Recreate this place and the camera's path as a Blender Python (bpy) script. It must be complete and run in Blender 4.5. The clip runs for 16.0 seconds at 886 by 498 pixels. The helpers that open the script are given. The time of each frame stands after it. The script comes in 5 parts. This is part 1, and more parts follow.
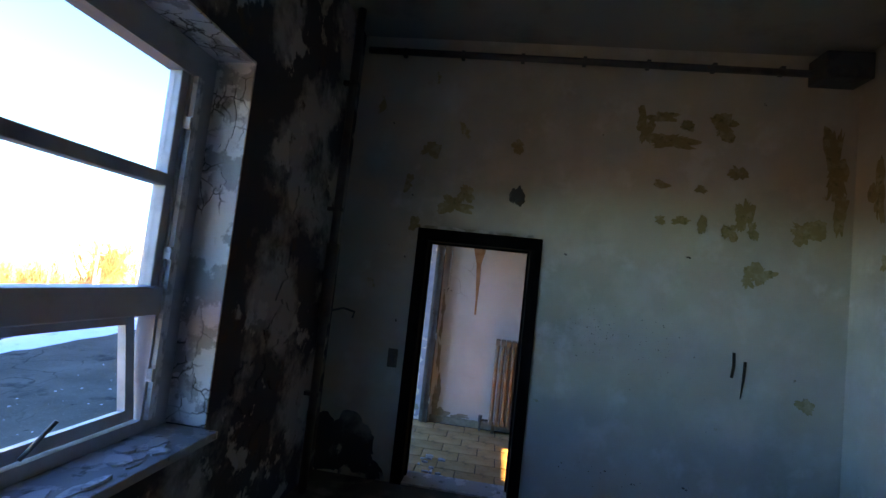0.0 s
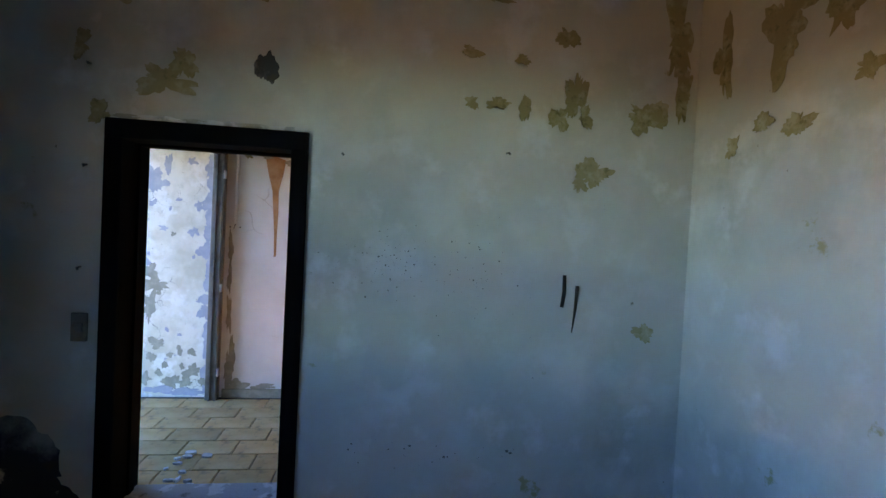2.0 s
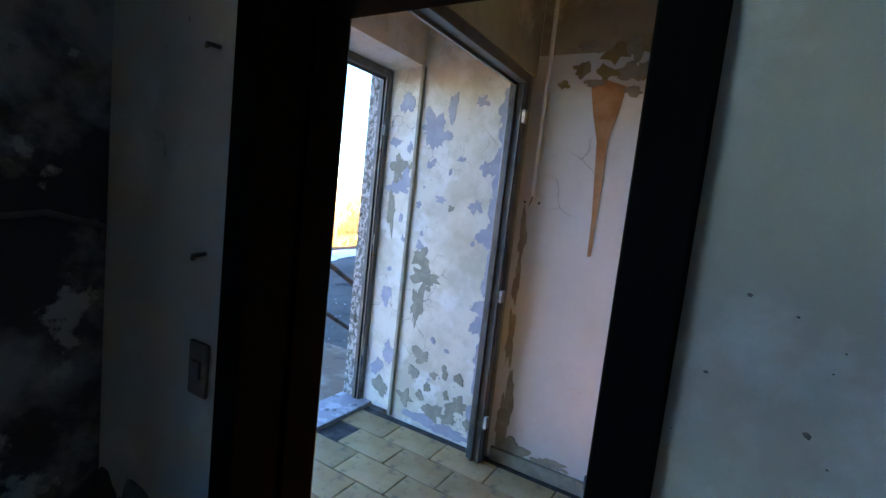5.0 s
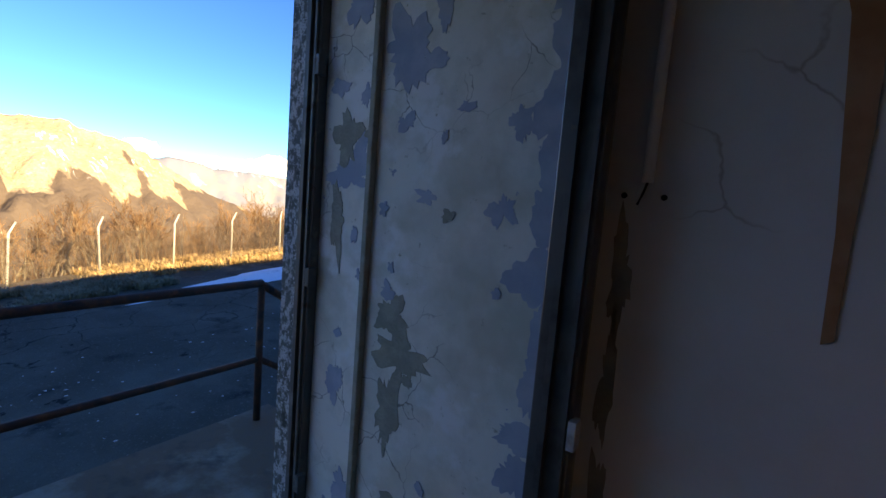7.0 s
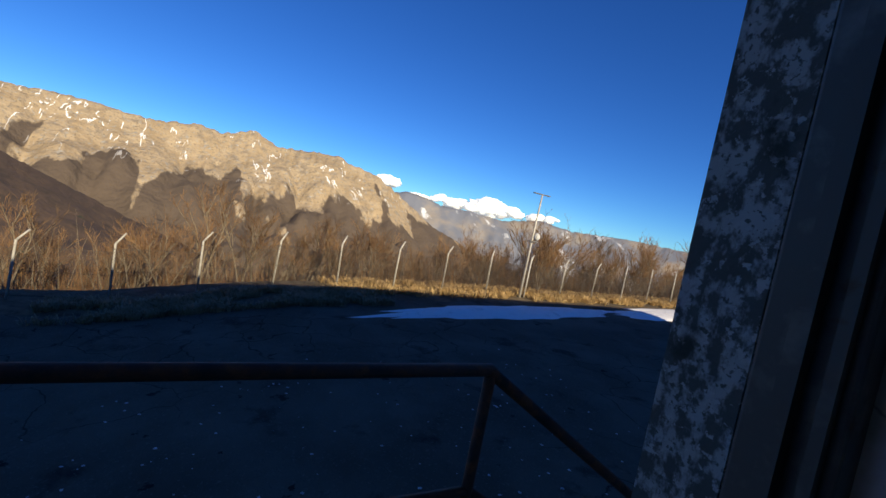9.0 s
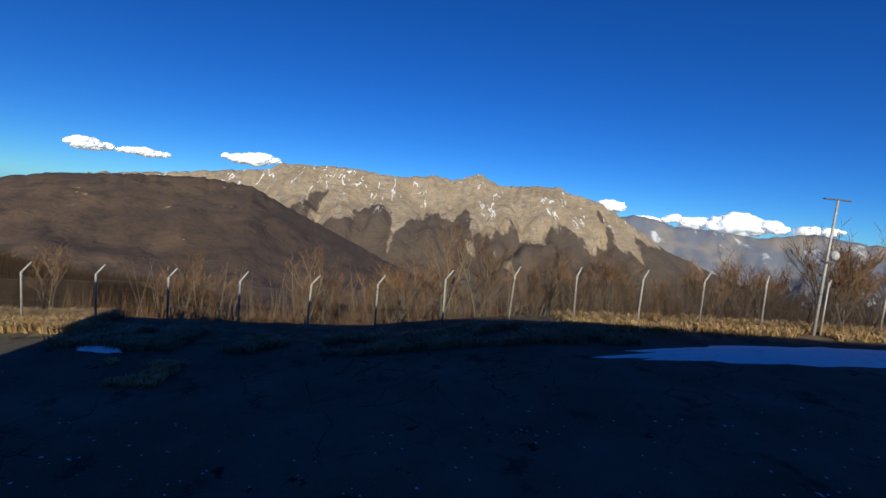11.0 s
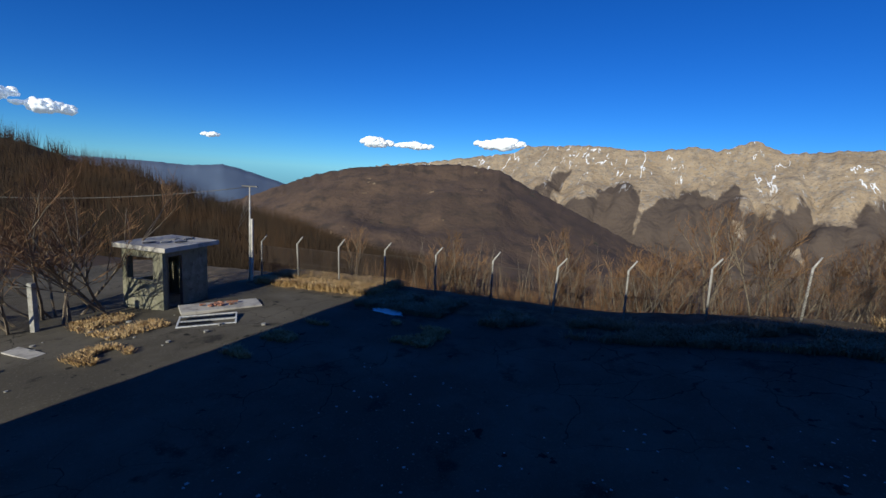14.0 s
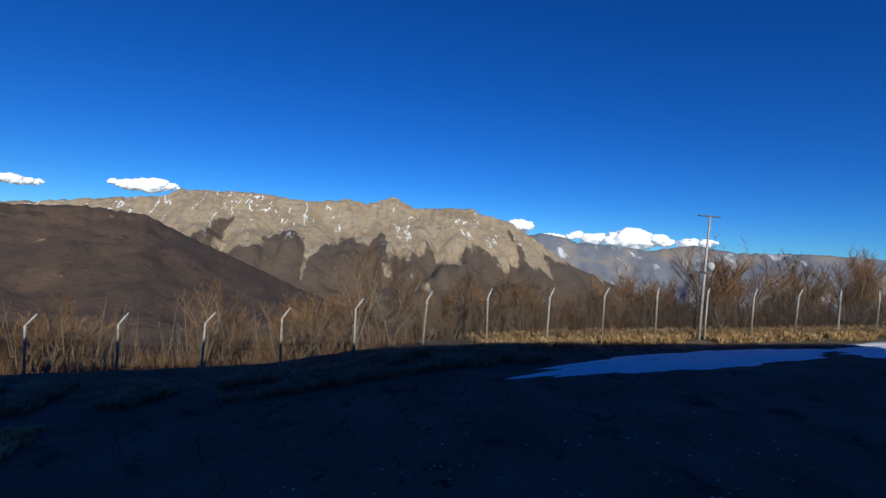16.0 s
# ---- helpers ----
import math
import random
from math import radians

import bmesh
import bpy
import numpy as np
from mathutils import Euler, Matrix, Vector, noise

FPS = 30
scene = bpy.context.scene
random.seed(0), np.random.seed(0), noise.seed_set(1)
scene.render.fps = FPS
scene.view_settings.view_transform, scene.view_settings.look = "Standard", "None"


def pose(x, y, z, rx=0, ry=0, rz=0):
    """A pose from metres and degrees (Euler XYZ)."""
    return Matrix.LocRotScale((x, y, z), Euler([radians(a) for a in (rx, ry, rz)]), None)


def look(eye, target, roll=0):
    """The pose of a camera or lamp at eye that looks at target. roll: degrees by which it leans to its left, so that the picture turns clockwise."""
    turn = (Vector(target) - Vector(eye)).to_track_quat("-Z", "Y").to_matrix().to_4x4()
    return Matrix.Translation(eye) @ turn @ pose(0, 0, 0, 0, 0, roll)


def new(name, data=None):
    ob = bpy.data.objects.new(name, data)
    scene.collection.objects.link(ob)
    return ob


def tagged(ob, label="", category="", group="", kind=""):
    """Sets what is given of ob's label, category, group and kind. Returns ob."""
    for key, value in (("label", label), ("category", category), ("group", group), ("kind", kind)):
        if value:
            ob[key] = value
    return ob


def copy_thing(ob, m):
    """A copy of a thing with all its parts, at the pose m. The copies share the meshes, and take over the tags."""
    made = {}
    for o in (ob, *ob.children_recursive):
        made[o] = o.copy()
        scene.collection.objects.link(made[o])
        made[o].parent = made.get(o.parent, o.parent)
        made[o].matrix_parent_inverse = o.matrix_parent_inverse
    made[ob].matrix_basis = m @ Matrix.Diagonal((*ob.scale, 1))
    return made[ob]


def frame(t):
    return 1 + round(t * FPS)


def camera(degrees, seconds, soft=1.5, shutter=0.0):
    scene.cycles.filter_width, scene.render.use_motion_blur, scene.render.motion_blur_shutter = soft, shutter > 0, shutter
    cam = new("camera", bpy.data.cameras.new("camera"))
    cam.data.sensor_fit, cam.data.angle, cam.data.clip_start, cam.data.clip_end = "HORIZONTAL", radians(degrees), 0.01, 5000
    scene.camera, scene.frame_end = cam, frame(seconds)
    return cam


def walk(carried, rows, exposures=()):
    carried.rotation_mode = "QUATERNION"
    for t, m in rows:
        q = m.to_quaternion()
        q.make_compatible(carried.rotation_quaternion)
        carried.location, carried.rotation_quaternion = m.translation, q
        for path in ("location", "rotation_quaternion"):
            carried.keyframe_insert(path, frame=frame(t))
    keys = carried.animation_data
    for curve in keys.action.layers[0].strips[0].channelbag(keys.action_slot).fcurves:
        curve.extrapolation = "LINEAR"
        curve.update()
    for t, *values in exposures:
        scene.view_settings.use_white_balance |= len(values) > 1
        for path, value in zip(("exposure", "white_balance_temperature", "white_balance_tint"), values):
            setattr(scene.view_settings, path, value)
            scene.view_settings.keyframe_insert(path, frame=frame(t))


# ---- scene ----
cam = camera(87.3, 16.0)
PATH = [
    (0, (-0.607, 0.0, 1.665), (-0.854, 1.98, 1.798), 6.3),
    (0.5, (-0.422, 0.402, 1.632), (-0.552, 2.396, 1.726), 4.9),
    (1, (-0.247, 0.73, 1.605), (-0.239, 2.729, 1.665), 3.5),
    (1.5, (-0.001, 0.955, 1.562), (0.122, 2.951, 1.564), 2.6),
    (2, (0.149, 1.181, 1.541), (0.404, 3.164, 1.496), 2.9),
    (2.5, (0.212, 1.455, 1.548), (0.529, 3.428, 1.449), 4.2),
    (3, (0.298, 1.704, 1.559), (0.483, 3.69, 1.412), 5.7),
    (3.5, (0.247, 2.032, 1.516), (0.152, 4.022, 1.34), 6.5),
    (4, (0.123, 2.364, 1.542), (-0.317, 4.305, 1.341), 7.2),
    (4.5, (-0.026, 2.776, 1.507), (-0.811, 4.604, 1.299), 7.0),
    (5, (-0.247, 3.081, 1.51), (-1.26, 4.793, 1.301), 6.3),
    (5.2, (-0.349, 3.23, 1.522), (-1.419, 4.909, 1.332), 6.3),
    (7.3, (-1.077, 4.665, 1.50), (-2.195, 6.308, 1.279), 4.0),
    (7.5, (-1.15, 4.78, 1.49), (-2.334, 6.376, 1.27), 4.9),
    (8, (-1.348, 4.924, 1.455), (-2.712, 6.376, 1.276), 7.7),
    (8.5, (-1.758, 5.002, 1.462), (-3.302, 6.264, 1.307), 9.3),
    (9, (-2.169, 5.126, 1.435), (-3.876, 6.158, 1.295), 11.1),
    (11.3, (-3.299, 4.969, 1.357), (-5.29, 4.921, 1.177), 4.7),
    (11.5, (-3.341, 4.933, 1.36), (-5.322, 4.755, 1.151), 4.1),
    (12, (-3.307, 4.818, 1.39), (-5.228, 4.346, 1.094), 3.3),
    (12.5, (-3.206, 4.694, 1.369), (-5.039, 3.973, 1.023), 2.6),
    (13, (-3.168, 4.718, 1.391), (-4.926, 3.842, 1.014), 2.6),
    (13.5, (-3.205, 4.744, 1.405), (-4.937, 3.813, 1.037), 2.7),
    (14, (-3.199, 4.759, 1.426), (-4.985, 3.916, 1.11), 3.6),
    (14.5, (-3.235, 4.842, 1.456), (-5.088, 4.134, 1.207), 4.1),
    (15, (-3.392, 5.01, 1.492), (-5.32, 4.508, 1.319), 4.9),
    (15.5, (-3.49, 5.257, 1.511), (-5.483, 5.118, 1.42), 4.6),
    (16, (-3.556, 5.354, 1.497), (-5.499, 5.829, 1.474), 3.9),
]
EXPO = [
    (0.0, 4.5, 16000, 8), (0.5, 5.15, 17000, 8), (1.0, 5.5, 19000, 9), (1.5, 5.55, 19000, 9), (2.5, 5.0, 19000, 9), (3.5, 4.45, 19000, 9), (5.2, 4.9, 18000, 7), (7.3, 1.8, 9600, 5), (8.0, 1.65, 9300, 5),
    (9.0, 0.5, 7300, 2), (11.3, 0.0, 6000, 0), (12.5, 0.05, 5900, 0), (16.0, -0.1, 5700, 0),
]
walk(cam, [(r[0], look(*r[1:])) for r in PATH], EXPO)

# ---- light ----
SUN_EL = radians(22)
world = bpy.data.worlds.new("world")
scene.world = world
world.use_nodes = True
wn = world.node_tree
sky = wn.nodes.new("ShaderNodeTexSky")
sky.sky_type = "NISHITA"
sky.sun_disc = False
sky.sun_elevation = SUN_EL
sky.sun_rotation = radians(90)
sky.altitude = 1200
sky.air_density = 0.8
sky.dust_density = 0.0
sky.ozone_density = 4.0
hs = wn.nodes.new("ShaderNodeHueSaturation")
hs.inputs["Saturation"].default_value = 1.18
hs.inputs["Hue"].default_value = 0.512
wn.links.new(sky.outputs[0], hs.inputs["Color"])
air = wn.nodes.new("ShaderNodeMix")
air.data_type = "RGBA"
air.blend_type = "MULTIPLY"
air.inputs[0].default_value = 1.0
air.inputs[7].default_value = (0.46, 0.82, 1.15, 1)
wn.links.new(hs.outputs[0], air.inputs[6])
wn.links.new(air.outputs[2], wn.nodes["Background"].inputs[0])
wn.nodes["Background"].inputs[1].default_value = 0.086

sun = new("sun", bpy.data.lights.new("sun", "SUN"))
sun.data.energy = 5.0
sun.data.angle = radians(0.5)
sun.data.color = (1.0, 0.84, 0.64)
sun.matrix_world = look((math.cos(SUN_EL), 0, math.sin(SUN_EL)), (0, 0, 0))


# ---- materials ----
def mat(name, base, layers=(), rough=0.8, metal=0.0, bump=0.15, bscale=40.0, jitter=0.0, spec=0.3):
    """layers: (colour, noise scale, low, high[, detail, stretch]) mixed over the base one after another."""
    m = bpy.data.materials.new(name)
    m.use_nodes = True
    nt = m.node_tree
    bs = nt.nodes["Principled BSDF"]
    bs.inputs["Roughness"].default_value = rough
    bs.inputs["Metallic"].default_value = metal
    bs.inputs["Specular IOR Level"].default_value = spec
    tc = nt.nodes.new("ShaderNodeTexCoord")
    rgb = nt.nodes.new("ShaderNodeRGB")
    rgb.outputs[0].default_value = (*base, 1)
    col = rgb.outputs[0]
    height = None
    for i, lay in enumerate(layers):
        c, sc, lo, hi = lay[:4]
        det = lay[4] if len(lay) > 4 else 6
        stretch = lay[5] if len(lay) > 5 else (1, 1, 1)
        mp = nt.nodes.new("ShaderNodeMapping")
        mp.inputs["Scale"].default_value = stretch
        mp.inputs["Location"].default_value = (3.1 * i, 1.7 * i, 5.3 * i)
        nt.links.new(tc.outputs["Object"], mp.inputs[0])
        nz = nt.nodes.new("ShaderNodeTexNoise")
        nz.inputs["Scale"].default_value = sc
        nz.inputs["Detail"].default_value = det
        nz.inputs["Roughness"].default_value = 0.6
        nt.links.new(mp.outputs[0], nz.inputs["Vector"])
        mr = nt.nodes.new("ShaderNodeMapRange")
        mr.inputs[1].default_value, mr.inputs[2].default_value = lo, hi
        nt.links.new(nz.outputs[0], mr.inputs[0])
        mx = nt.nodes.new("ShaderNodeMix")
        mx.data_type = "RGBA"
        nt.links.new(mr.outputs[0], mx.inputs[0])
        nt.links.new(col, mx.inputs[6])
        mx.inputs[7].default_value = (*c, 1)
        col = mx.outputs[2]
        if abs(hi - lo) < 0.05:
            height = mr.outputs[0]
    if jitter:
        oi = nt.nodes.new("ShaderNodeObjectInfo")
        hv = nt.nodes.new("ShaderNodeHueSaturation")
        ma = nt.nodes.new("ShaderNodeMapRange")
        ma.inputs[3].default_value, ma.inputs[4].default_value = 1 - jitter, 1 + jitter
        nt.links.new(oi.outputs["Random"], ma.inputs[0])
        nt.links.new(ma.outputs[0], hv.inputs["Value"])
        nt.links.new(col, hv.inputs["Color"])
        col = hv.outputs[0]
    nt.links.new(col, bs.inputs["Base Color"])
    if bump:
        nz = nt.nodes.new("ShaderNodeTexNoise")
        nz.inputs["Scale"].default_value = bscale
        nz.inputs["Detail"].default_value = 8
        nt.links.new(tc.outputs["Object"], nz.inputs["Vector"])
        bp = nt.nodes.new("ShaderNodeBump")
        bp.inputs["Strength"].default_value = bump
        bp.inputs["Distance"].default_value = 0.01
        nt.links.new(nz.outputs[0], bp.inputs["Height"])
        if height is not None:
            b2 = nt.nodes.new("ShaderNodeBump")
            b2.inputs["Strength"].default_value = 0.5
            b2.inputs["Distance"].default_value = 0.003
            b2.invert = True
            nt.links.new(height, b2.inputs["Height"])
            nt.links.new(bp.outputs[0], b2.inputs["Normal"])
            bp = b2
        nt.links.new(bp.outputs[0], bs.inputs["Normal"])
    return m


def glass_mat():
    m = bpy.data.materials.new("glass")
    m.use_nodes = True
    bs = m.node_tree.nodes["Principled BSDF"]
    bs.inputs["Base Color"].default_value = (0.95, 0.97, 0.96, 1)
    bs.inputs["Roughness"].default_value = 0.02
    bs.inputs["Transmission Weight"].default_value = 1.0
    bs.inputs["IOR"].default_value = 1.01
    return m


def add_cracks(m, scale, width, colour, share):
    """Fine wandering cracks over the paint, in some places only."""
    nt = m.node_tree
    bs = nt.nodes["Principled BSDF"]
    old = bs.inputs["Base Color"].links[0].from_socket
    tc = nt.nodes.new("ShaderNodeTexCoord")
    warp = nt.nodes.new("ShaderNodeTexNoise")
    warp.inputs["Scale"].default_value, warp.inputs["Detail"].default_value = scale * 0.9, 5
    nt.links.new(tc.outputs["Object"], warp.inputs["Vector"])
    va = nt.nodes.new("ShaderNodeVectorMath")
    va.operation = "MULTIPLY_ADD"
    va.inputs[1].default_value = (0.5 / scale * 2, 0.5 / scale * 2, 0.5 / scale * 2)
    nt.links.new(warp.outputs["Color"], va.inputs[0])
    nt.links.new(tc.outputs["Object"], va.inputs[2])
    vo = nt.nodes.new("ShaderNodeTexVoronoi")
    vo.feature = "DISTANCE_TO_EDGE"
    vo.inputs["Scale"].default_value = scale
    nt.links.new(va.outputs[0], vo.inputs["Vector"])
    line = nt.nodes.new("ShaderNodeMapRange")
    line.inputs[1].default_value, line.inputs[2].default_value = width, 0.0
    nt.links.new(vo.outputs["Distance"], line.inputs[0])
    where = nt.nodes.new("ShaderNodeTexNoise")
    where.inputs["Scale"].default_value = scale * 0.3
    nt.links.new(tc.outputs["Object"], where.inputs["Vector"])
    wr = nt.nodes.new("ShaderNodeMapRange")
    wr.inputs[1].default_value, wr.inputs[2].default_value = share, share + 0.08
    nt.links.new(where.outputs[0], wr.inputs[0])
    mu = nt.nodes.new("ShaderNodeMath")
    mu.operation = "MULTIPLY"
    nt.links.new(line.outputs[0], mu.inputs[0])
    nt.links.new(wr.outputs[0], mu.inputs[1])
    mx = nt.nodes.new("ShaderNodeMix")
    mx.data_type = "RGBA"
    mx.inputs[7].default_value = (*colour, 1)
    nt.links.new(mu.outputs[0], mx.inputs[0])
    nt.links.new(old, mx.inputs[6])
    nt.links.new(mx.outputs[2], bs.inputs["Base Color"])


PLASTER = mat("room_plaster", (0.52, 0.505, 0.455), [((0.39, 0.38, 0.335), 0.9, 0.5, 0.68, 9), ((0.60, 0.60, 0.58), 3.4, 0.55, 0.66, 9), ((0.45, 0.45, 0.43), 1.3, 0.45, 0.7), ((0.58, 0.57, 0.54), 2.6, 0.5, 0.75), ((0.36, 0.31, 0.17), 2.1, 0.66, 0.685, 8), ((0.22, 0.21, 0.18), 9.0, 0.715, 0.73)], bump=0.12)
MOULD = mat("mouldy_plaster", (0.27, 0.30, 0.32), [((0.04, 0.048, 0.058), 1.6, 0.42, 0.52, 8), ((0.34, 0.37, 0.39), 3.2, 0.58, 0.61, 6), ((0.06, 0.055, 0.045), 4.5, 0.6, 0.66)], bump=0.4, bscale=14)
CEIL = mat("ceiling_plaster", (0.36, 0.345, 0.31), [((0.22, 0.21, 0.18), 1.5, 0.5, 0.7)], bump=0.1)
REVEAL = mat("reveal_plaster", (0.76, 0.77, 0.76), [((0.40, 0.40, 0.39), 5.0, 0.5, 0.54, 8), ((0.2, 0.19, 0.17), 9.0, 0.66, 0.69)], bump=0.5, bscale=25)
PEEL = mat("peeling_cream_paint", (0.76, 0.745, 0.69), [((0.58, 0.56, 0.48), 2.2, 0.5, 0.62, 8), ((0.80, 0.80, 0.79), 3.1, 0.54, 0.6, 8), ((0.62, 0.61, 0.55), 9, 0.5, 0.7), ((0.42, 0.40, 0.33), 30, 0.66, 0.72), ((0.34, 0.39, 0.49), 11, 0.70, 0.71, 5)], bump=0.12, bscale=18)
BLUE = mat("blue_undercoat", (0.32, 0.375, 0.48), [((0.4, 0.45, 0.54), 8, 0.45, 0.6)], bump=0.1)
OLIVE = mat("bare_render", (0.29, 0.29, 0.24), [((0.37, 0.36, 0.3), 14, 0.45, 0.6)], bump=0.4, bscale=90)
OCHRE = mat("ochre_undercoat", (0.30, 0.255, 0.135), [((0.4, 0.36, 0.25), 11, 0.5, 0.62), ((0.17, 0.16, 0.07), 25, 0.55, 0.7)], bump=0.2)
STAINED = mat("olive_stained_plaster", (0.40, 0.37, 0.29), [((0.3, 0.27, 0.2), 1.6, 0.45, 0.62), ((0.5, 0.48, 0.42), 4, 0.55, 0.68)], bump=0.15)
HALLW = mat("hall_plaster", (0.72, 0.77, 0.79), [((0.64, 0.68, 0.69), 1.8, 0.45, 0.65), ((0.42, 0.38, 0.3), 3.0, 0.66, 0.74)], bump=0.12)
RUSTST = mat("rust_stain", (0.40, 0.20, 0.10), [((0.5, 0.3, 0.18), 9, 0.4, 0.65)], bump=0.05)
DOORF = mat("black_brown_timber", (0.0042, 0.005, 0.0058), [((0.008, 0.009, 0.01), 6, 0.55, 0.75, 6, (4, 4, 0.4)), ((0.06, 0.055, 0.05), 40, 0.74, 0.78)], rough=0.8, bump=0.1, spec=0.02)
ALU = mat("weathered_aluminium", (0.15, 0.155, 0.16), [((0.08, 0.08, 0.08), 7, 0.5, 0.7), ((0.2, 0.18, 0.15), 22, 0.66, 0.72)], rough=0.4, metal=0.6, bump=0.05, spec=0.5)
DKMET = mat("dark_frame_metal", (0.12, 0.12, 0.115), [((0.25, 0.24, 0.22), 9, 0.55, 0.7), ((0.1, 0.05, 0.03), 15, 0.6, 0.7)], rough=0.55, metal=0.3, bump=0.1)
GREYFR = mat("grey_window_frame", (0.46, 0.49, 0.52), [((0.32, 0.34, 0.36), 5, 0.5, 0.7)], rough=0.5, metal=0.2, bump=0.05)
PIPE = mat("painted_pipe", (0.10, 0.11, 0.12), [((0.05, 0.05, 0.05), 6, 0.5, 0.7), ((0.16, 0.09, 0.05), 18, 0.62, 0.7)], rough=0.5, bump=0.1)
RAIL = mat("rusty_rail", (0.07, 0.04, 0.032), [((0.14, 0.06, 0.03), 14, 0.5, 0.65), ((0.03, 0.028, 0.027), 8, 0.55, 0.65)], rough=0.65, bump=0.2, bscale=80)
RAD = mat("radiator_enamel", (0.24, 0.20, 0.15), [((0.22, 0.12, 0.07), 9, 0.5, 0.65), ((0.45, 0.42, 0.36), 5, 0.55, 0.7)], rough=0.45, bump=0.1)
TILE = mat("terracotta_tile", (0.60, 0.34, 0.155), [((0.70, 0.44, 0.23), 3, 0.45, 0.65), ((0.22, 0.15, 0.10), 9, 0.6, 0.75), ((0.6, 0.5, 0.4), 30, 0.7, 0.74)], rough=0.75, bump=0.1, jitter=0.14, spec=0.12)
GROUT = mat("dark_grout", (0.07, 0.06, 0.05), [((0.14, 0.12, 0.1), 12, 0.5, 0.7)], rough=0.9, bump=0.3)
ROOMFL = mat("dirty_floor", (0.16, 0.14, 0.12), [((0.28, 0.26, 0.23), 5, 0.5, 0.65), ((0.07, 0.06, 0.05), 3, 0.55, 0.7)], rough=0.85, bump=0.3)
BLACK = mat("black_spray", (0.012, 0.012, 0.012), rough=0.6, bump=0)
SILL = mat("stone_sill", (0.33, 0.33, 0.33), [((0.5, 0.5, 0.5), 6, 0.52, 0.56), ((0.15, 0.15, 0.14), 10, 0.6, 0.65)], rough=0.6, bump=0.2)
FLAKE = mat("paint_flake", (0.6, 0.61, 0.61), [((0.35, 0.36, 0.37), 14, 0.5, 0.6)], rough=0.7, bump=0.1, jitter=0.25)
JAMB = mat("flaking_outer_jamb", (0.12, 0.13, 0.12), [((0.5, 0.51, 0.5), 34, 0.47, 0.55, 12, (1, 1, 0.6)), ((0.13, 0.14, 0.13), 120, 0.54, 0.6, 8), ((0.55, 0.56, 0.55), 70, 0.58, 0.62, 8), ((0.06, 0.07, 0.06), 7, 0.58, 0.64)], rough=0.85, bump=0.6, bscale=30)
FACADE = mat("facade_render", (0.42, 0.41, 0.38), [((0.3, 0.29, 0.27), 1.2, 0.45, 0.65), ((0.18, 0.17, 0.16), 5, 0.62, 0.7)], bump=0.3)
CONC = mat("weathered_concrete", (0.34, 0.33, 0.30), [((0.22, 0.215, 0.2), 2.5, 0.48, 0.62), ((0.42, 0.41, 0.38), 9, 0.55, 0.66), ((0.11, 0.11, 0.1), 6, 0.62, 0.7)], bump=0.4, bscale=30)
BOOTHW = mat("booth_render", (0.19, 0.185, 0.13), [((0.27, 0.255, 0.19), 2.2, 0.5, 0.62), ((0.10, 0.096, 0.075), 4, 0.55, 0.68)], bump=0.3)
ROOFSL = mat("booth_roof_concrete", (0.46, 0.44, 0.40), [((0.3, 0.285, 0.26), 2, 0.5, 0.64), ((0.16, 0.15, 0.14), 5, 0.63, 0.7)], bump=0.4)
ASPH = mat("cracked_asphalt", (0.092, 0.083, 0.064), [((0.135, 0.122, 0.096), 0.35, 0.42, 0.62), ((0.043, 0.04, 0.034), 0.8, 0.58, 0.68), ((0.17, 0.155, 0.125), 16, 0.58, 0.68), ((0.3, 0.28, 0.235), 34, 0.70, 0.74), ((0.025, 0.025, 0.023), 1.6, 0.66, 0.68, 10), ((0.04, 0.038, 0.034), 60, 0.58, 0.7)], rough=0.95, bump=0.5, bscale=70, spec=0.08)
add_cracks(ASPH, 0.55, 0.012, (0.02, 0.019, 0.017), 0.47)
SOIL = mat("verge_soil", (0.09, 0.07, 0.045), [((0.17, 0.13, 0.08), 1.2, 0.45, 0.62), ((0.05, 0.045, 0.03), 3, 0.55, 0.7)], rough=0.95, bump=0.6, bscale=20)
STRAW = mat("dry_grass", (0.42, 0.28, 0.125), [((0.54, 0.39, 0.2), 1.1, 0.45, 0.6), ((0.2, 0.15, 0.07), 3, 0.55, 0.7)], rough=0.9, bump=0)
# straw colour darkened and greyed for the stretch in the house's shade
SHADEGR = mat("shade_toned_grass", (0.24, 0.19, 0.11), [((0.36, 0.29, 0.18), 1.3, 0.45, 0.6)], rough=0.9, bump=0)
SNOW = mat("old_snow", (0.82, 0.84, 0.87), [((0.6, 0.62, 0.65), 2.2, 0.55, 0.72), ((0.35, 0.33, 0.3), 6, 0.72, 0.76)], rough=0.6, bump=0.3, bscale=10)
POST = mat("galvanised_post", (0.42, 0.41, 0.38), [((0.55, 0.53, 0.5), 3, 0.5, 0.6), ((0.2, 0.14, 0.1), 7, 0.6, 0.7)], rough=0.6, metal=0.2, bump=0.1)
WIRE = mat("fence_wire", (0.10, 0.085, 0.075), rough=0.7, metal=0.3, bump=0)
BARK = mat("pale_bark", (0.19, 0.155, 0.112), [((0.11, 0.086, 0.062), 4, 0.45, 0.65), ((0.30, 0.265, 0.21), 9, 0.58, 0.68)], rough=0.9, bump=0)
TWIG = mat("brown_twigs", (0.17, 0.098, 0.052), [((0.28, 0.17, 0.085), 0.5, 0.48, 0.62), ((0.085, 0.055, 0.034), 0.25, 0.5, 0.65)], rough=0.9, bump=0)
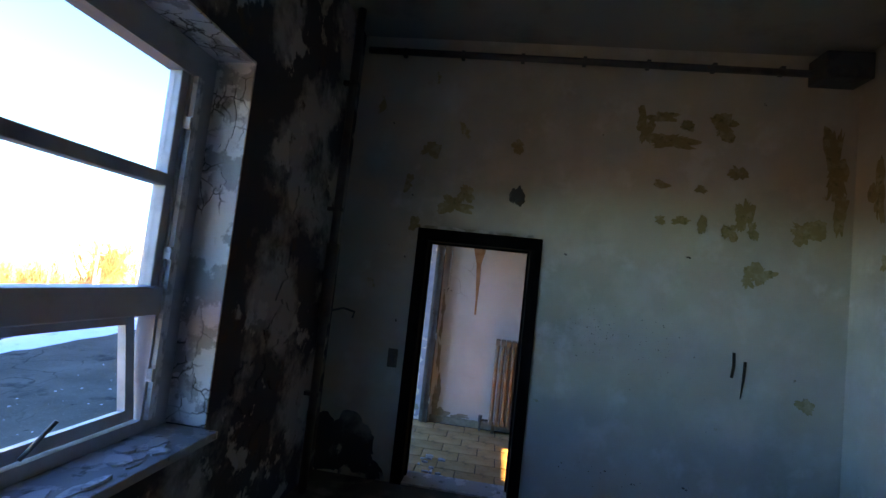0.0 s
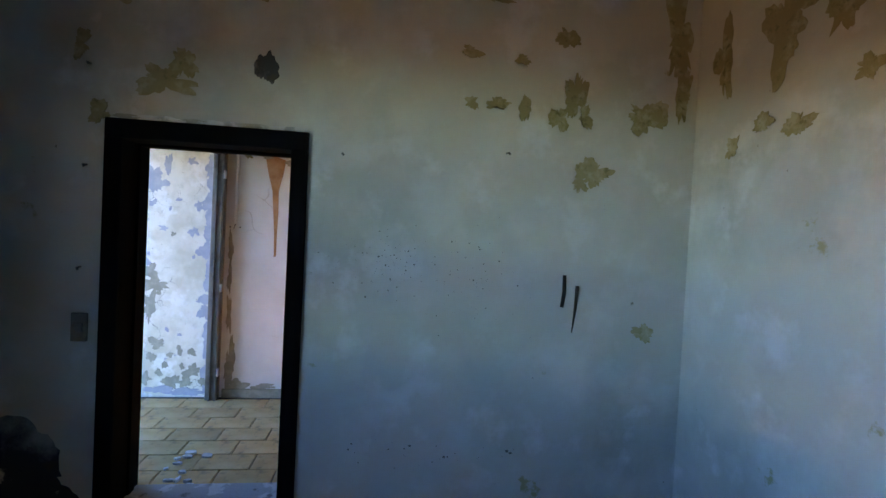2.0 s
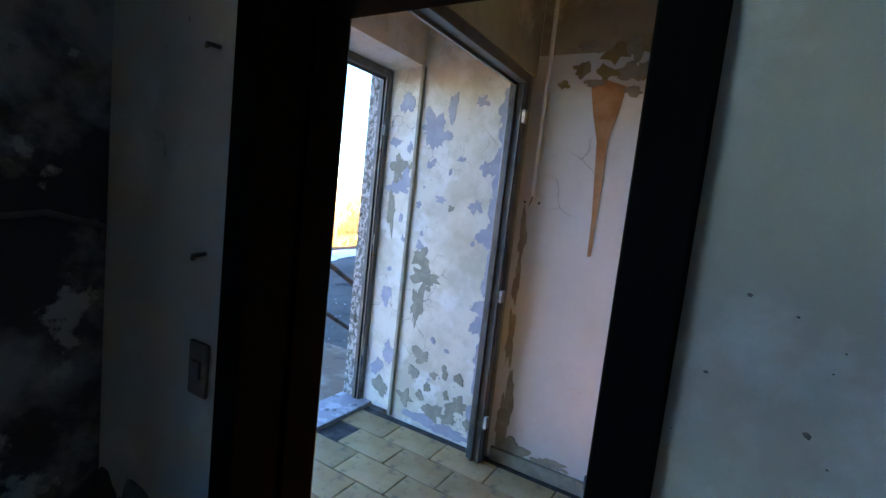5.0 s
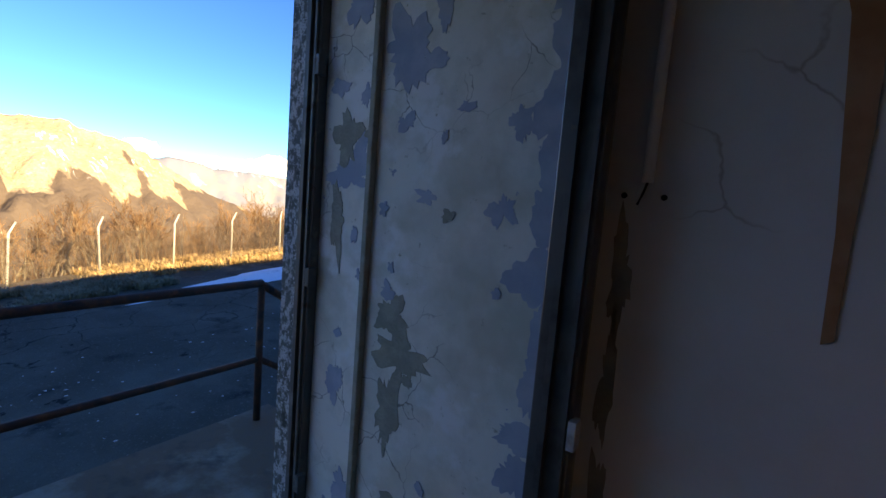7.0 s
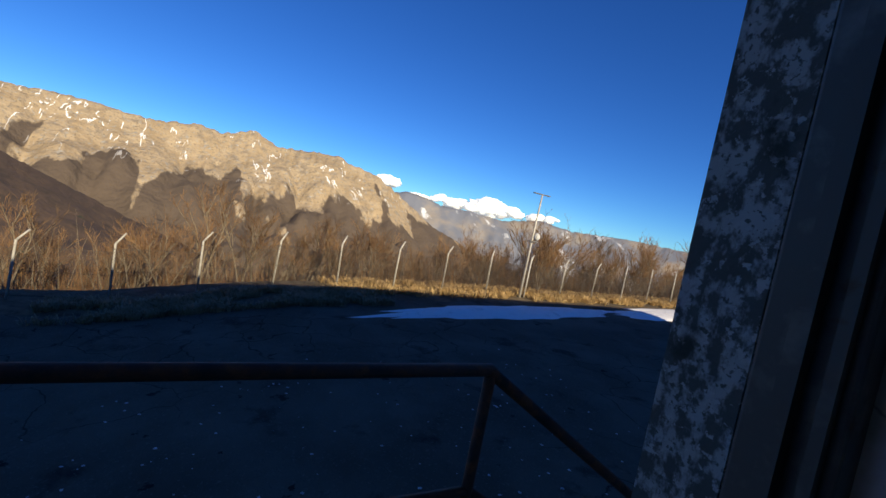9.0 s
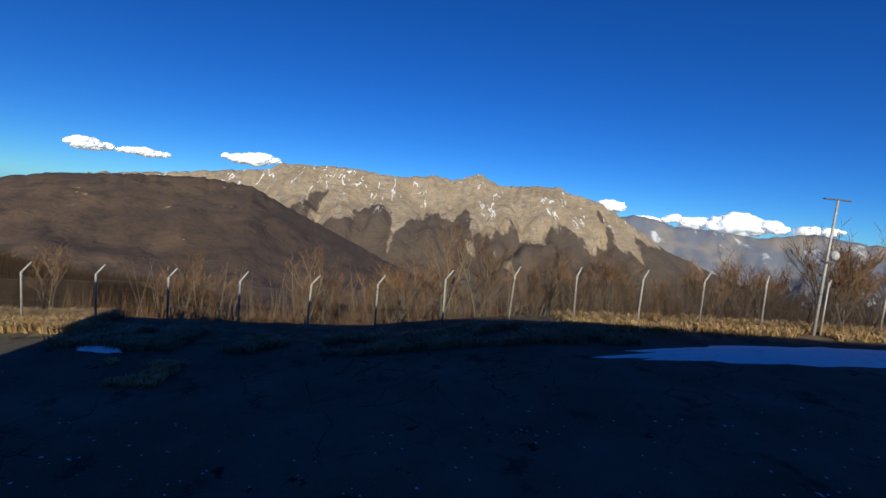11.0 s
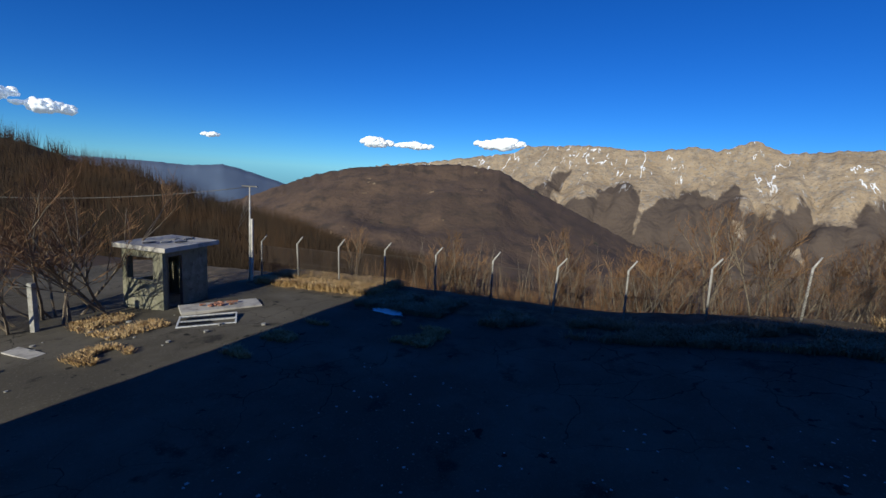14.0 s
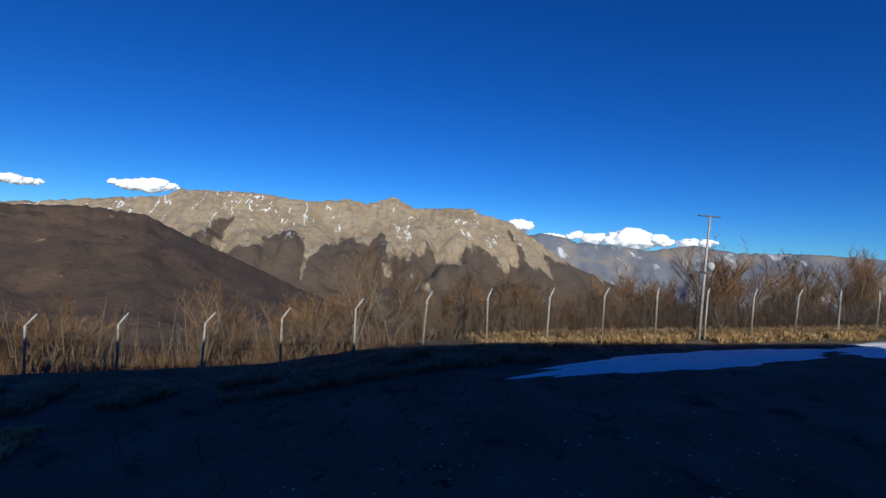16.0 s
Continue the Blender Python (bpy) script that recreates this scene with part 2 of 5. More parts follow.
WOODS = mat("bare_woods", (0.028, 0.019, 0.012), [((0.06, 0.034, 0.017), 0.05, 0.48, 0.62), ((0.026, 0.02, 0.014), 0.11, 0.5, 0.65)], rough=0.95, bump=0)
HILLGR = mat("wooded_ground", (0.033, 0.022, 0.014), [((0.055, 0.034, 0.018), 0.03, 0.45, 0.6), ((0.03, 0.022, 0.016), 0.09, 0.5, 0.65), ((0.07, 0.046, 0.028), 0.4, 0.6, 0.7)], rough=0.95, bump=0.8, bscale=0.6)
GLASS = glass_mat()


add_cracks(PEEL, 6.0, 0.012, (0.16, 0.15, 0.13), 0.5)
add_cracks(REVEAL, 9.0, 0.05, (0.07, 0.065, 0.06), 0.42)
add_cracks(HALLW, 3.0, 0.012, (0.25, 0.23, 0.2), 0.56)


# ---- mesh helpers ----
def bm_box(bm, x0, x1, y0, y1, z0, z1):
    v = [bm.verts.new((x, y, z)) for x in (x0, x1) for y in (y0, y1) for z in (z0, z1)]
    for q in ((0, 1, 3, 2), (4, 6, 7, 5), (0, 4, 5, 1), (2, 3, 7, 6), (0, 2, 6, 4), (1, 5, 7, 3)):
        bm.faces.new([v[i] for i in q])
    return bm


def bevelled(x0, x1, y0, y1, z0, z1, w=0.006):
    bm = bm_box(bmesh.new(), x0, x1, y0, y1, z0, z1)
    bmesh.ops.bevel(bm, geom=bm.edges[:], offset=w, segments=2, affect="EDGES", profile=0.5)
    return bm


def boxes(*bs):
    bm = bmesh.new()
    for b in bs:
        bm_box(bm, *b)
    return bm


def tube(bm, pts, r, n=10, cap=True):
    """A round bar along a line of points."""
    pts = [Vector(p) for p in pts]
    rings = []
    for i, p in enumerate(pts):
        d = (pts[min(i + 1, len(pts) - 1)] - pts[max(i - 1, 0)]).normalized()
        a = d.orthogonal().normalized()
        if abs(d.z) < 0.95:
            a = d.cross(Vector((0, 0, 1))).normalized()
        b = d.cross(a)
        rr = r[i] if isinstance(r, (list, tuple)) else r
        rings.append([bm.verts.new(p + (a * math.cos(k * math.tau / n) + b * math.sin(k * math.tau / n)) * rr) for k in range(n)])
    for u, w in zip(rings, rings[1:]):
        for k in range(n):
            f = bm.faces.new((u[k], u[(k + 1) % n], w[(k + 1) % n], w[k]))
            f.smooth = True
    if cap:
        bm.faces.new(rings[0][::-1])
        bm.faces.new(rings[-1])
    return bm


def mesh_of(name, bm, material):
    me = bpy.data.meshes.new(name)
    bmesh.ops.recalc_face_normals(bm, faces=bm.faces[:])
    bm.to_mesh(me)
    bm.free()
    me.materials.append(material)
    return me


def part(name, bm, material, parent=None, label=""):
    ob = new(name, mesh_of(name, bm, material))
    if parent is not None:
        ob.parent = parent
    if label:
        tagged(ob, label)
    return ob


def thing(name, label, category, group="", kind=""):
    return tagged(new(name), label, category, group, kind)


def solid(name, bm, material, label, category, group="", kind=""):
    return tagged(part(name, bm, material), label, category, group, kind)


def raw(name, verts, faces, material, smooth=False):
    me = bpy.data.meshes.new(name)
    me.from_pydata(verts, [], faces)
    me.materials.append(material)
    if smooth:
        me.shade_smooth()
    me.update()
    return new(name, me)


def blob(c, u, v, n, ru, rv, seed, thick=0.003, k=26, rag=0.45):
    """A ragged flat patch on a wall: outline from noise, a little proud of it."""
    if k > 18:
        k *= 2
    bm = bmesh.new()
    c, u, v, n = Vector(c), Vector(u), Vector(v), Vector(n)
    ring = []
    for i in range(k):
        a = i * math.tau / k
        s = 1 + rag * (1.15 * noise.noise((math.cos(a) * 1.1 + seed * 7.3, math.sin(a) * 1.1, seed * 1.9)) + 0.5 * noise.noise((math.cos(a) * 2.6 + seed, math.sin(a) * 2.6, seed * 3.1)) + 0.4 * noise.noise((math.cos(a) * 9 + seed, math.sin(a) * 9, seed)) + 0.3 * noise.noise((math.cos(a) * 23 + seed, math.sin(a) * 23, seed)))
        ring.append(c + u * (math.cos(a) * ru * s) + v * (math.sin(a) * rv * s))
    lo = [bm.verts.new(p) for p in ring]
    hi = [bm.verts.new(p + n * thick) for p in ring]
    mid = bm.verts.new(c + n * thick)
    for i in range(k):
        j = (i + 1) % k
        bm.faces.new((lo[i], lo[j], hi[j], hi[i]))
        bm.faces.new((hi[i], hi[j], mid))
    return bm


X, Y, Z = (1, 0, 0), (0, 1, 0), (0, 0, 1)

# ---- the building ----
CEILZ = 3.72
WIN = (-0.45, 2.20, 0.80, 2.68)      # window hole, y and z
EXT = (4.28, 5.66, 0.0, 2.34)        # outer door hole
XO, XI, XH = -2.46, -1.96, -2.02     # faces of the west wall: outside, in the room, in the hall
Y0, Y1 = -8.0, 31.0                  # ends of the building
BASEZ = -6.2

wall_west = solid("wall_west", boxes(
    (-2.3, XI, -2.6, WIN[0], 0, CEILZ), (-2.3, XI, WIN[0], WIN[1], 0, WIN[2]), (-2.3, XI, WIN[0], WIN[1], WIN[3], CEILZ),
    (-2.3, XI, WIN[1], 3.815, 0, CEILZ), (XO, -2.3, -2.6, WIN[0] - 0.25, 0, CEILZ), (XO, -2.3, WIN[0] - 0.25, WIN[1] + 0.3, 0, WIN[2] - 0.06),
    (XO, -2.3, WIN[0] - 0.25, WIN[1] + 0.3, WIN[3] + 0.3, CEILZ), (XO, -2.3, WIN[1] + 0.3, 3.815, 0, CEILZ)), MOULD, "mould-blackened peeling plaster wall beside the window", "wall", kind="structure")
solid("wall_west_hall", boxes(
    (XO, XH, 3.815, EXT[0], 0, CEILZ), (XO, XH, EXT[0], EXT[1], EXT[3], CEILZ), (XO, XH, EXT[1], 5.9, 0, CEILZ)), PEEL,
    "cream and blue peeling wall round the outer doorway", "wall", kind="structure")
DX0, DX1, DZ = -1.305, -0.28, 2.08
wall_mid = solid("wall_middle", boxes(
    (XI, DX0 + 0.004, 3.815, 4.075, 0, CEILZ), (DX0 + 0.004, DX1 - 0.004, 3.815, 4.075, DZ - 0.004, CEILZ), (DX1 - 0.004, 2.0, 3.815, 4.075, 0, CEILZ)), PLASTER,
    "dirty white plaster wall with ochre peeled patches", "wall", kind="structure")
wall_east = solid("wall_east", boxes((2.0, 2.25, -2.6, 4.035, 0, CEILZ)), PLASTER, "dirty white plaster wall with peeled patches", "wall", kind="structure")
solid("wall_south", boxes((XO, 2.25, -2.85, -2.6, 0, CEILZ)), PLASTER, "plain dirty white plaster wall", "wall", kind="structure")
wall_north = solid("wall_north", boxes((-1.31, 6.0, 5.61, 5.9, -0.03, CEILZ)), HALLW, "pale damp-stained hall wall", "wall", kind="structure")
wall_vest = solid("wall_vestibule", boxes((XH, -1.31, 5.61, 5.9, -0.03, CEILZ)), PEEL, "cream wall peeling to blue undercoat and bare render", "wall", kind="structure")
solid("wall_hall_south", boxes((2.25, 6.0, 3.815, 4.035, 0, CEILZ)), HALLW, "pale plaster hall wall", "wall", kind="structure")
# out of view; slot height is set to trim the sun patch and its bounce
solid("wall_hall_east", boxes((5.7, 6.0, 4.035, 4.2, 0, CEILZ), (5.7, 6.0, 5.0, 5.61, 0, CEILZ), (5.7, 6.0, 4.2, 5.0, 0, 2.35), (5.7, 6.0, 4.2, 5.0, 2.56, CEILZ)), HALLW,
      "unseen hall end wall with a high slot sized for the sun patch", "wall", kind="structure")
solid("floor_room", boxes((XI, 2.0, -2.6, 3.815, -0.12, 0.0)), ROOMFL, "dark dusty floor of the room", "floor", kind="structure")
hall_floor = solid("floor_hall", boxes((XO, 6.0, 4.035, 5.61, -0.12, -0.012), (DX0, DX1, 3.815, 4.035, -0.12, -0.012)), GROUT, "worn terracotta tile floor with dark joints", "floor", kind="structure")
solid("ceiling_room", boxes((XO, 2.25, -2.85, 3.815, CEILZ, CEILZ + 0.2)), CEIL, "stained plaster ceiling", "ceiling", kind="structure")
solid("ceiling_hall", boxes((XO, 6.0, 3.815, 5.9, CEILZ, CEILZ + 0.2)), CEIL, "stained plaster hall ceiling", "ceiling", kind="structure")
solid("partition_head", boxes((-1.36, -1.26, 4.035, 5.61, 2.24, CEILZ)), STAINED, "olive-stained plaster above the inner hall frame", "wall", kind="structure")
# the rest of the house, which throws the long shade over the yard
solid("facade", boxes((XO, XO + 0.35, Y0, -2.85, BASEZ, CEILZ + 1.416), (XO, XO + 0.35, 5.9, Y1, BASEZ, CEILZ + 1.416), (XO, XO + 0.35, -2.85, 5.9, BASEZ, -0.12), (XO, XO + 0.35, -2.85, 5.9, CEILZ + 0.204, CEILZ + 1.416),
                      (XO + 0.35, 9.7, Y0, Y0 + 0.3, BASEZ, CEILZ + 1.416), (XO + 0.35, 9.7, Y1 - 0.3, Y1, BASEZ, CEILZ + 1.416), (9.4, 9.7, Y0 + 0.3, 4.0, BASEZ, CEILZ + 1.416), (9.4, 9.7, 5.3, Y1 - 0.3, BASEZ, CEILZ + 1.416)), FACADE,
      "weathered grey rendered outside wall of the house", "facade", kind="structure")
solid("roof", boxes((XO - 0.25, 9.72, Y0 - 0.02, Y1 + 0.02, CEILZ + 1.42, CEILZ + 1.62)), CONC, "flat concrete roof slab with a short overhang", "roof", kind="structure")
solid("outer_jamb", boxes((XO - 0.01, -2.385, 5.618, 5.658, 0, 2.335)), JAMB, "rough outer door jamb with flaking white paint", "jamb", kind="structure")

# window
window = thing("window_1", "grey metal window with a transom and an open hopper sash", "window", kind="structure")
wx0, wx1 = -2.26, -2.17
y0, y1, z0, z1 = WIN[0], 2.11, WIN[2], 2.62
part("outer_casing", boxes((wx0, wx1, y1, WIN[1], z0, WIN[3]), (wx0, wx1, y0, y1, z1, WIN[3])), GREYFR, window)
part("window_frame", boxes((wx0, wx1, y0, y0 + 0.09, z0, z1), (wx0, wx1, y1 - 0.09, y1, z0, z1), (wx0, wx1, y0 + 0.09, y1 - 0.09, z1 - 0.10, z1), (wx0, wx1, y0 + 0.09, y1 - 0.09, z0, z0 + 0.07)), GREYFR, window)
part("window_stop", boxes((wx1, wx1 + 0.025, y1 - 0.075, y1 - 0.05, z0 + 0.07, z1 - 0.1), (wx1, wx1 + 0.015, y1 - 0.035, y1 - 0.015, z0 + 0.07, z1 - 0.1)), FLAKE, window, "bright worn aluminium rebate strip")
part("transom", bevelled(wx0 + 0.01, wx1 - 0.01, y0 + 0.09, y1 - 0.09, 1.96, 2.02), GREYFR, window)
part("mullion_rail", bevelled(wx0 - 0.01, wx1 + 0.02, y0 + 0.09, y1 - 0.09, 1.36, 1.49), GREYFR, window)
part("sash_stile", bevelled(wx0 + 0.01, wx1 - 0.01, y1 - 0.14, y1 - 0.09, 1.49, z1 - 0.1), GREYFR, window)
for a, b in ((2.02, z1 - 0.1), (1.49, 1.96)):
    g = part("pane", boxes((-2.216, -2.212, y0 + 0.09, y1 - 0.14, a, b)), GLASS, window)
    g.visible_shadow = False
hop = part("hopper_sash", boxes((-0.02, 0.02, y0 + 0.12, y0 + 0.17, 0, 0.48), (-0.02, 0.02, y1 - 0.17, y1 - 0.12, 0, 0.48), (-0.02, 0.02, y0 + 0.17, y1 - 0.17, 0, 0.05), (-0.02, 0.02, y0 + 0.17, y1 - 0.17, 0.43, 0.48)), GREYFR, window, "tilted open lower sash")
hop.matrix_basis = pose(-2.2, 0, 0.88, 0, -9, 0)
st = part("stay_arm", tube(bmesh.new(), [(-2.15, 1.45, 0.9), (-2.1, 1.52, 1.02)], 0.008, 6), DKMET, window)
for zz in (1.05, 1.62, 2.25):
    part("hinge", bevelled(wx1, wx1 + 0.035, y1 - 0.1, y1 - 0.08, zz, zz + 0.06, 0.003), FLAKE, window)
solid("window_sill", bevelled(-2.17, -1.88, y0 - 0.05, y1 + 0.08, 0.775, 0.815), SILL, "stone window sill littered with paint flakes", "sill", kind="structure")
for i in range(34):
    a = random.uniform(0.6, 2.0)
    solid("paint_flake", blob((random.uniform(-2.1, -1.93), a, 0.816), X, Y, Z, random.uniform(0.015, 0.06), random.uniform(0.02, 0.07), i + 3, random.uniform(0.003, 0.012), 9), FLAKE, "curled grey paint flake lying on the sill", "debris", "flakes on the sill")
for i, (yy, zz, a, b) in enumerate(((2.188, 2.4, 0.13, 0.18), (2.188, 1.25, 0.09, 0.13), (2.188, 1.0, 0.1, 0.07), (2.188, 2.05, 0.11, 0.05), (2.188, 2.45, 0.05, 0.03))):
    part("paint_patch", blob((-2.075, yy, zz), X, Z, (0, -1, 0), a * 0.4, b, 40 + i, 0.006), FLAKE if i else REVEAL, wall_west)
part("reveal_lining", boxes((-2.165, XI + 0.004, WIN[1] - 0.012, WIN[1] - 0.001, 0.82, WIN[3]), (-2.165, XI + 0.004, y0 + 0.01, WIN[1] - 0.012, WIN[3] - 0.012, WIN[3] - 0.001)), REVEAL, wall_west, "pale cracked reveal plaster")

# inner doorway lining
door = thing("door_frame", "black-brown timber door lining without a door", "door frame", kind="structure")
for a, b in ((DX0, DX0 + 0.09), (DX1 - 0.09, DX1)):
    part("jamb", bevelled(a, b, 3.79, 4.08, 0.0, DZ - 0.1, 0.005), DOORF, door)
part("head", bevelled(DX0, DX1, 3.79, 4.08, DZ - 0.1, DZ, 0.005), DOORF, door)
part("stop", boxes((DX0 + 0.09, DX0 + 0.105, 3.945, 4.0, 0, DZ - 0.1), (DX1 - 0.105, DX1 - 0.09, 3.945, 4.0, 0, DZ - 0.1), (DX0 + 0.105, DX1 - 0.105, 3.945, 4.0, DZ - 0.115, DZ - 0.1)), DOORF, door)
part("threshold", bevelled(DX0 + 0.09, DX1 - 0.09, 3.805, 4.06, -0.01, 0.015, 0.004), SILL, door, "worn pale stone threshold")
for i in range(9):
    part("plaster_edge", blob((DX0 + 0.1 + i * 0.105, 3.807, DZ + 0.012), X, Z, (0, -1, 0), 0.07, 0.012, 90 + i, 0.012, 14), FLAKE if i % 3 else OLIVE, door, "loose cracked plaster edge")

# metal frames in the hall
def metal_frame(name, label, x0, x1, ya, yb, top, material, hinges):
    f = thing(name, label, "door frame", kind="structure")
    part("post", bevelled(x0, x1, yb - 0.05, yb, 0, top, 0.004), material, f)
    part("post", bevelled(x0, x1, ya, ya + 0.05, 0, top, 0.004), material, f)
    part("head", bevelled(x0, x1, ya + 0.05, yb - 0.05, top - 0.05, top, 0.004), material, f)
    part("rebate", boxes((x0 + 0.03, x0 + 0.045, yb - 0.068, yb - 0.05, 0, top - 0.05), (x0 + 0.03, x0 + 0.045, ya + 0.05, yb - 0.05, top - 0.066, top - 0.05)), material, f)
    part("rebate", boxes((x1 - 0.02, x1 - 0.01, yb - 0.062, yb - 0.05, 0, top - 0.05)), material, f)
    for zz in hinges:
        part("hinge", bevelled(x1 - 0.005, x1 + 0.015, yb - 0.066, yb - 0.03, zz, zz + 0.07, 0.003), FLAKE if material is ALU else DKMET, f, "small hinge lug")
    return f


metal_frame("inner_hall_frame", "weathered aluminium hall door frame with no door", -1.36, -1.26, 4.08, 5.54, 2.235, ALU, (0.22, 0.97, 1.97))
solid("frame_infill", boxes((-1.345, -1.275, 5.54, 5.606, 0, 2.235)), OLIVE, "bare mortar strip behind the hall frame", "wall trim", kind="structure")
metal_frame("outer_door_frame", "dark rusted metal frame of the outer doorway", -2.38, -2.30, EXT[0] + 0.004, EXT[1] - 0.004, 2.335, DKMET, (0.35, 1.15, 1.9))
solid("outer_sill", bevelled(XO - 0.02, -2.22, EXT[0], EXT[1], -0.02, 0.02), SILL, "worn stone sill of the outer doorway", "sill", kind="structure")

# peeled places on the vestibule wall: (x, z, half width, half height)
for i, (px, pz, a, b) in enumerate(((-1.51, 1.72, 0.034, 0.045), (-1.54, 1.49, 0.038, 0.04), (-1.80, 1.51, 0.035, 0.022), (-1.90, 1.73, 0.036, 0.026), (-1.91, 1.96, 0.075, 0.10), (-1.83, 1.90, 0.05, 0.03), (-1.78, 2.08, 0.035, 0.08), (-1.58, 2.12, 0.035, 0.03),
                                    (-1.68, 1.77, 0.023, 0.016), (-1.75, 1.69, 0.011, 0.018), (-1.92, 1.20, 0.028, 0.028), (-1.54, 1.26, 0.017, 0.016), (-1.96, 1.46, 0.022, 0.023), (-1.92, 1.28, 0.012, 0.016), (-1.58, 0.04, 0.12, 0.03), (-1.80, 0.05, 0.11, 0.03), (-1.64, 0.56, 0.02, 0.015), (-1.74, 0.6, 0.015, 0.02))):
    part("blue_patch", blob((px, 5.61, pz), X, Z, (0, -1, 0), a, b, 120 + i, 0.0014 + 0.00016 * i, 22, 0.75), BLUE, wall_vest, "blue undercoat showing")
for i, (px, pz, a, b) in enumerate(((-1.40, 2.10, 0.06, 0.09), (-1.39, 1.92, 0.05, 0.12), (-1.41, 1.74, 0.05, 0.08), (-1.40, 1.58, 0.05, 0.1), (-1.41, 1.46, 0.045, 0.1), (-1.43, 1.32, 0.066, 0.06), (-1.385, 1.19, 0.04, 0.11), (-1.395, 1.03, 0.045, 0.1), (-1.43, 0.88, 0.08, 0.04), (-1.425, 0.76, 0.07, 0.07), (-1.385, 0.6, 0.045, 0.12), (-1.38, 0.4, 0.04, 0.14), (-1.39, 0.18, 0.05, 0.14))):
    part("blue_patch", blob((px, 5.61, pz), X, Z, (0, -1, 0), a, b, 140 + i, 0.0012 + 0.0002 * (i % 3), 24, 0.6), BLUE, wall_vest)
for i, (px, pz, a, b) in enumerate(((-1.90, 1.12, 0.06, 0.06), (-1.86, 1.01, 0.09, 0.06), (-1.90, 0.80, 0.04, 0.14), (-1.82, 0.93, 0.017, 0.02), (-1.72, 1.46, 0.019, 0.016), (-1.82, 0.47, 0.06, 0.045), (-1.80, 0.21, 0.03, 0.036), (-1.51, 0.23, 0.07, 0.07), (-1.71, 0.37, 0.03, 0.022), (-1.91, 0.15, 0.075, 0.055),
                                    (-1.69, 0.12, 0.08, 0.05), (-1.58, 0.13, 0.05, 0.05), (-1.42, 0.13, 0.035, 0.035), (-1.87, 0.35, 0.04, 0.034), (-1.63, 0.42, 0.025, 0.035), (-1.52, 0.40, 0.03, 0.03), (-1.75, 0.29, 0.022, 0.03), (-1.60, 0.27, 0.02, 0.03))):
    part("render_patch", blob((px, 5.61, pz), X, Z, (0, -1, 0), a, b, 160 + i, 0.00148 + 0.00016 * i, 22, 0.75), OLIVE, wall_vest, "bare render showing")
pil = solid("door_reveal", boxes((-2.30, XH, 5.645, 5.658, 0, EXT[3])), PEEL, "narrow peeling cream reveal beside the outer doorway", "reveal", kind="structure")
# the bead's dark colour stands in for the shadow gap along the crease
part("corner_bead", bevelled(XH - 0.012, XH + 0.01, 5.585, 5.64, 0, EXT[3], 0.004), OLIVE, pil, "crumbling plaster corner, dark to stand for the shadow gap")
for i, (px, pz, a, b, m) in enumerate(((-2.16, 1.57, 0.09, 0.05, BLUE), (-2.11, 1.63, 0.04, 0.07, BLUE), (-2.10, 1.83, 0.018, 0.035, BLUE), (-2.23, 1.86, 0.034, 0.023, BLUE), (-2.18, 0.81, 0.045, 0.06, BLUE), (-2.17, 1.0, 0.018, 0.017, BLUE), (-2.12, 0.42, 0.06, 0.07, BLUE), (-2.2, 0.3, 0.05, 0.06, BLUE), (-2.16, 2.12, 0.05, 0.07, BLUE),
                                       (-2.18, 1.69, 0.06, 0.075, OLIVE), (-2.21, 1.40, 0.035, 0.12, OLIVE), (-2.08, 1.71, 0.018, 0.021, OLIVE), (-2.12, 1.36, 0.012, 0.03, BLUE), (-2.09, 1.22, 0.014, 0.02, BLUE), (-2.15, 0.15, 0.05, 0.05, OLIVE))):
    part("blue_patch" if m is BLUE else "render_patch", blob((px, 5.645, pz), X, Z, (0, -1, 0), a, b, 180 + i, 0.0014 + 0.00016 * i, 22, 0.7), m, pil)
bm = bmesh.new()
tv = [bm.verts.new((x, 5.6065, z)) for x, z in ((-0.95, 2.2), (-0.88, 2.22), (-0.77, 2.18), (-0.79, 2.05), (-0.825, 1.9), (-0.82, 1.7), (-0.825, 1.5), (-0.825, 1.3), (-0.845, 1.29), (-0.85, 1.5), (-0.865, 1.7), (-0.88, 1.9), (-0.92, 2.05))]
bm.faces.new(tv)
part("rust_streak", bm, RUSTST, wall_north, "orange rust run")
for i in range(16):
    part("damp_patch", blob((random.uniform(-1.1, -0.55), 5.61, random.uniform(2.15, 2.4)), X, Z, (0, -1, 0), random.uniform(0.02, 0.07), random.uniform(0.02, 0.06), 220 + i, 0.003 + 0.0003 * i, 16, 0.7), OLIVE if i % 2 else OCHRE, wall_north, "damp-lifted paint")
for i, (px, pz, a, b) in enumerate(((-1.222, 1.36, 0.022, 0.13), (-1.225, 1.1, 0.018, 0.14), (-1.22, 0.75, 0.025, 0.15), (-1.2, 0.3, 0.04, 0.2), (-1.14, 0.1, 0.09, 0.05), (-0.9, 0.09, 0.12, 0.03))):
    part("render_patch", blob((px, 5.61, pz), X, Z, (0, -1, 0), a, b, 250 + i, 0.004, 22, 0.7), OLIVE, wall_north)
solid("hall_baseboard", bevelled(-1.25, 5.6, 5.585, 5.612, -0.01, 0.07, 0.004), OLIVE, "low crumbling brown skirting", "baseboard", kind="structure")
part("damp_stain", boxes((-1.255, 0.9, 5.606, 5.612, 2.36, CEILZ - 0.02)), STAINED, wall_north, "olive damp-stained upper wall")
cond = thing("hall_conduit", "thin painted wall conduit ending in loose wires", "conduit")
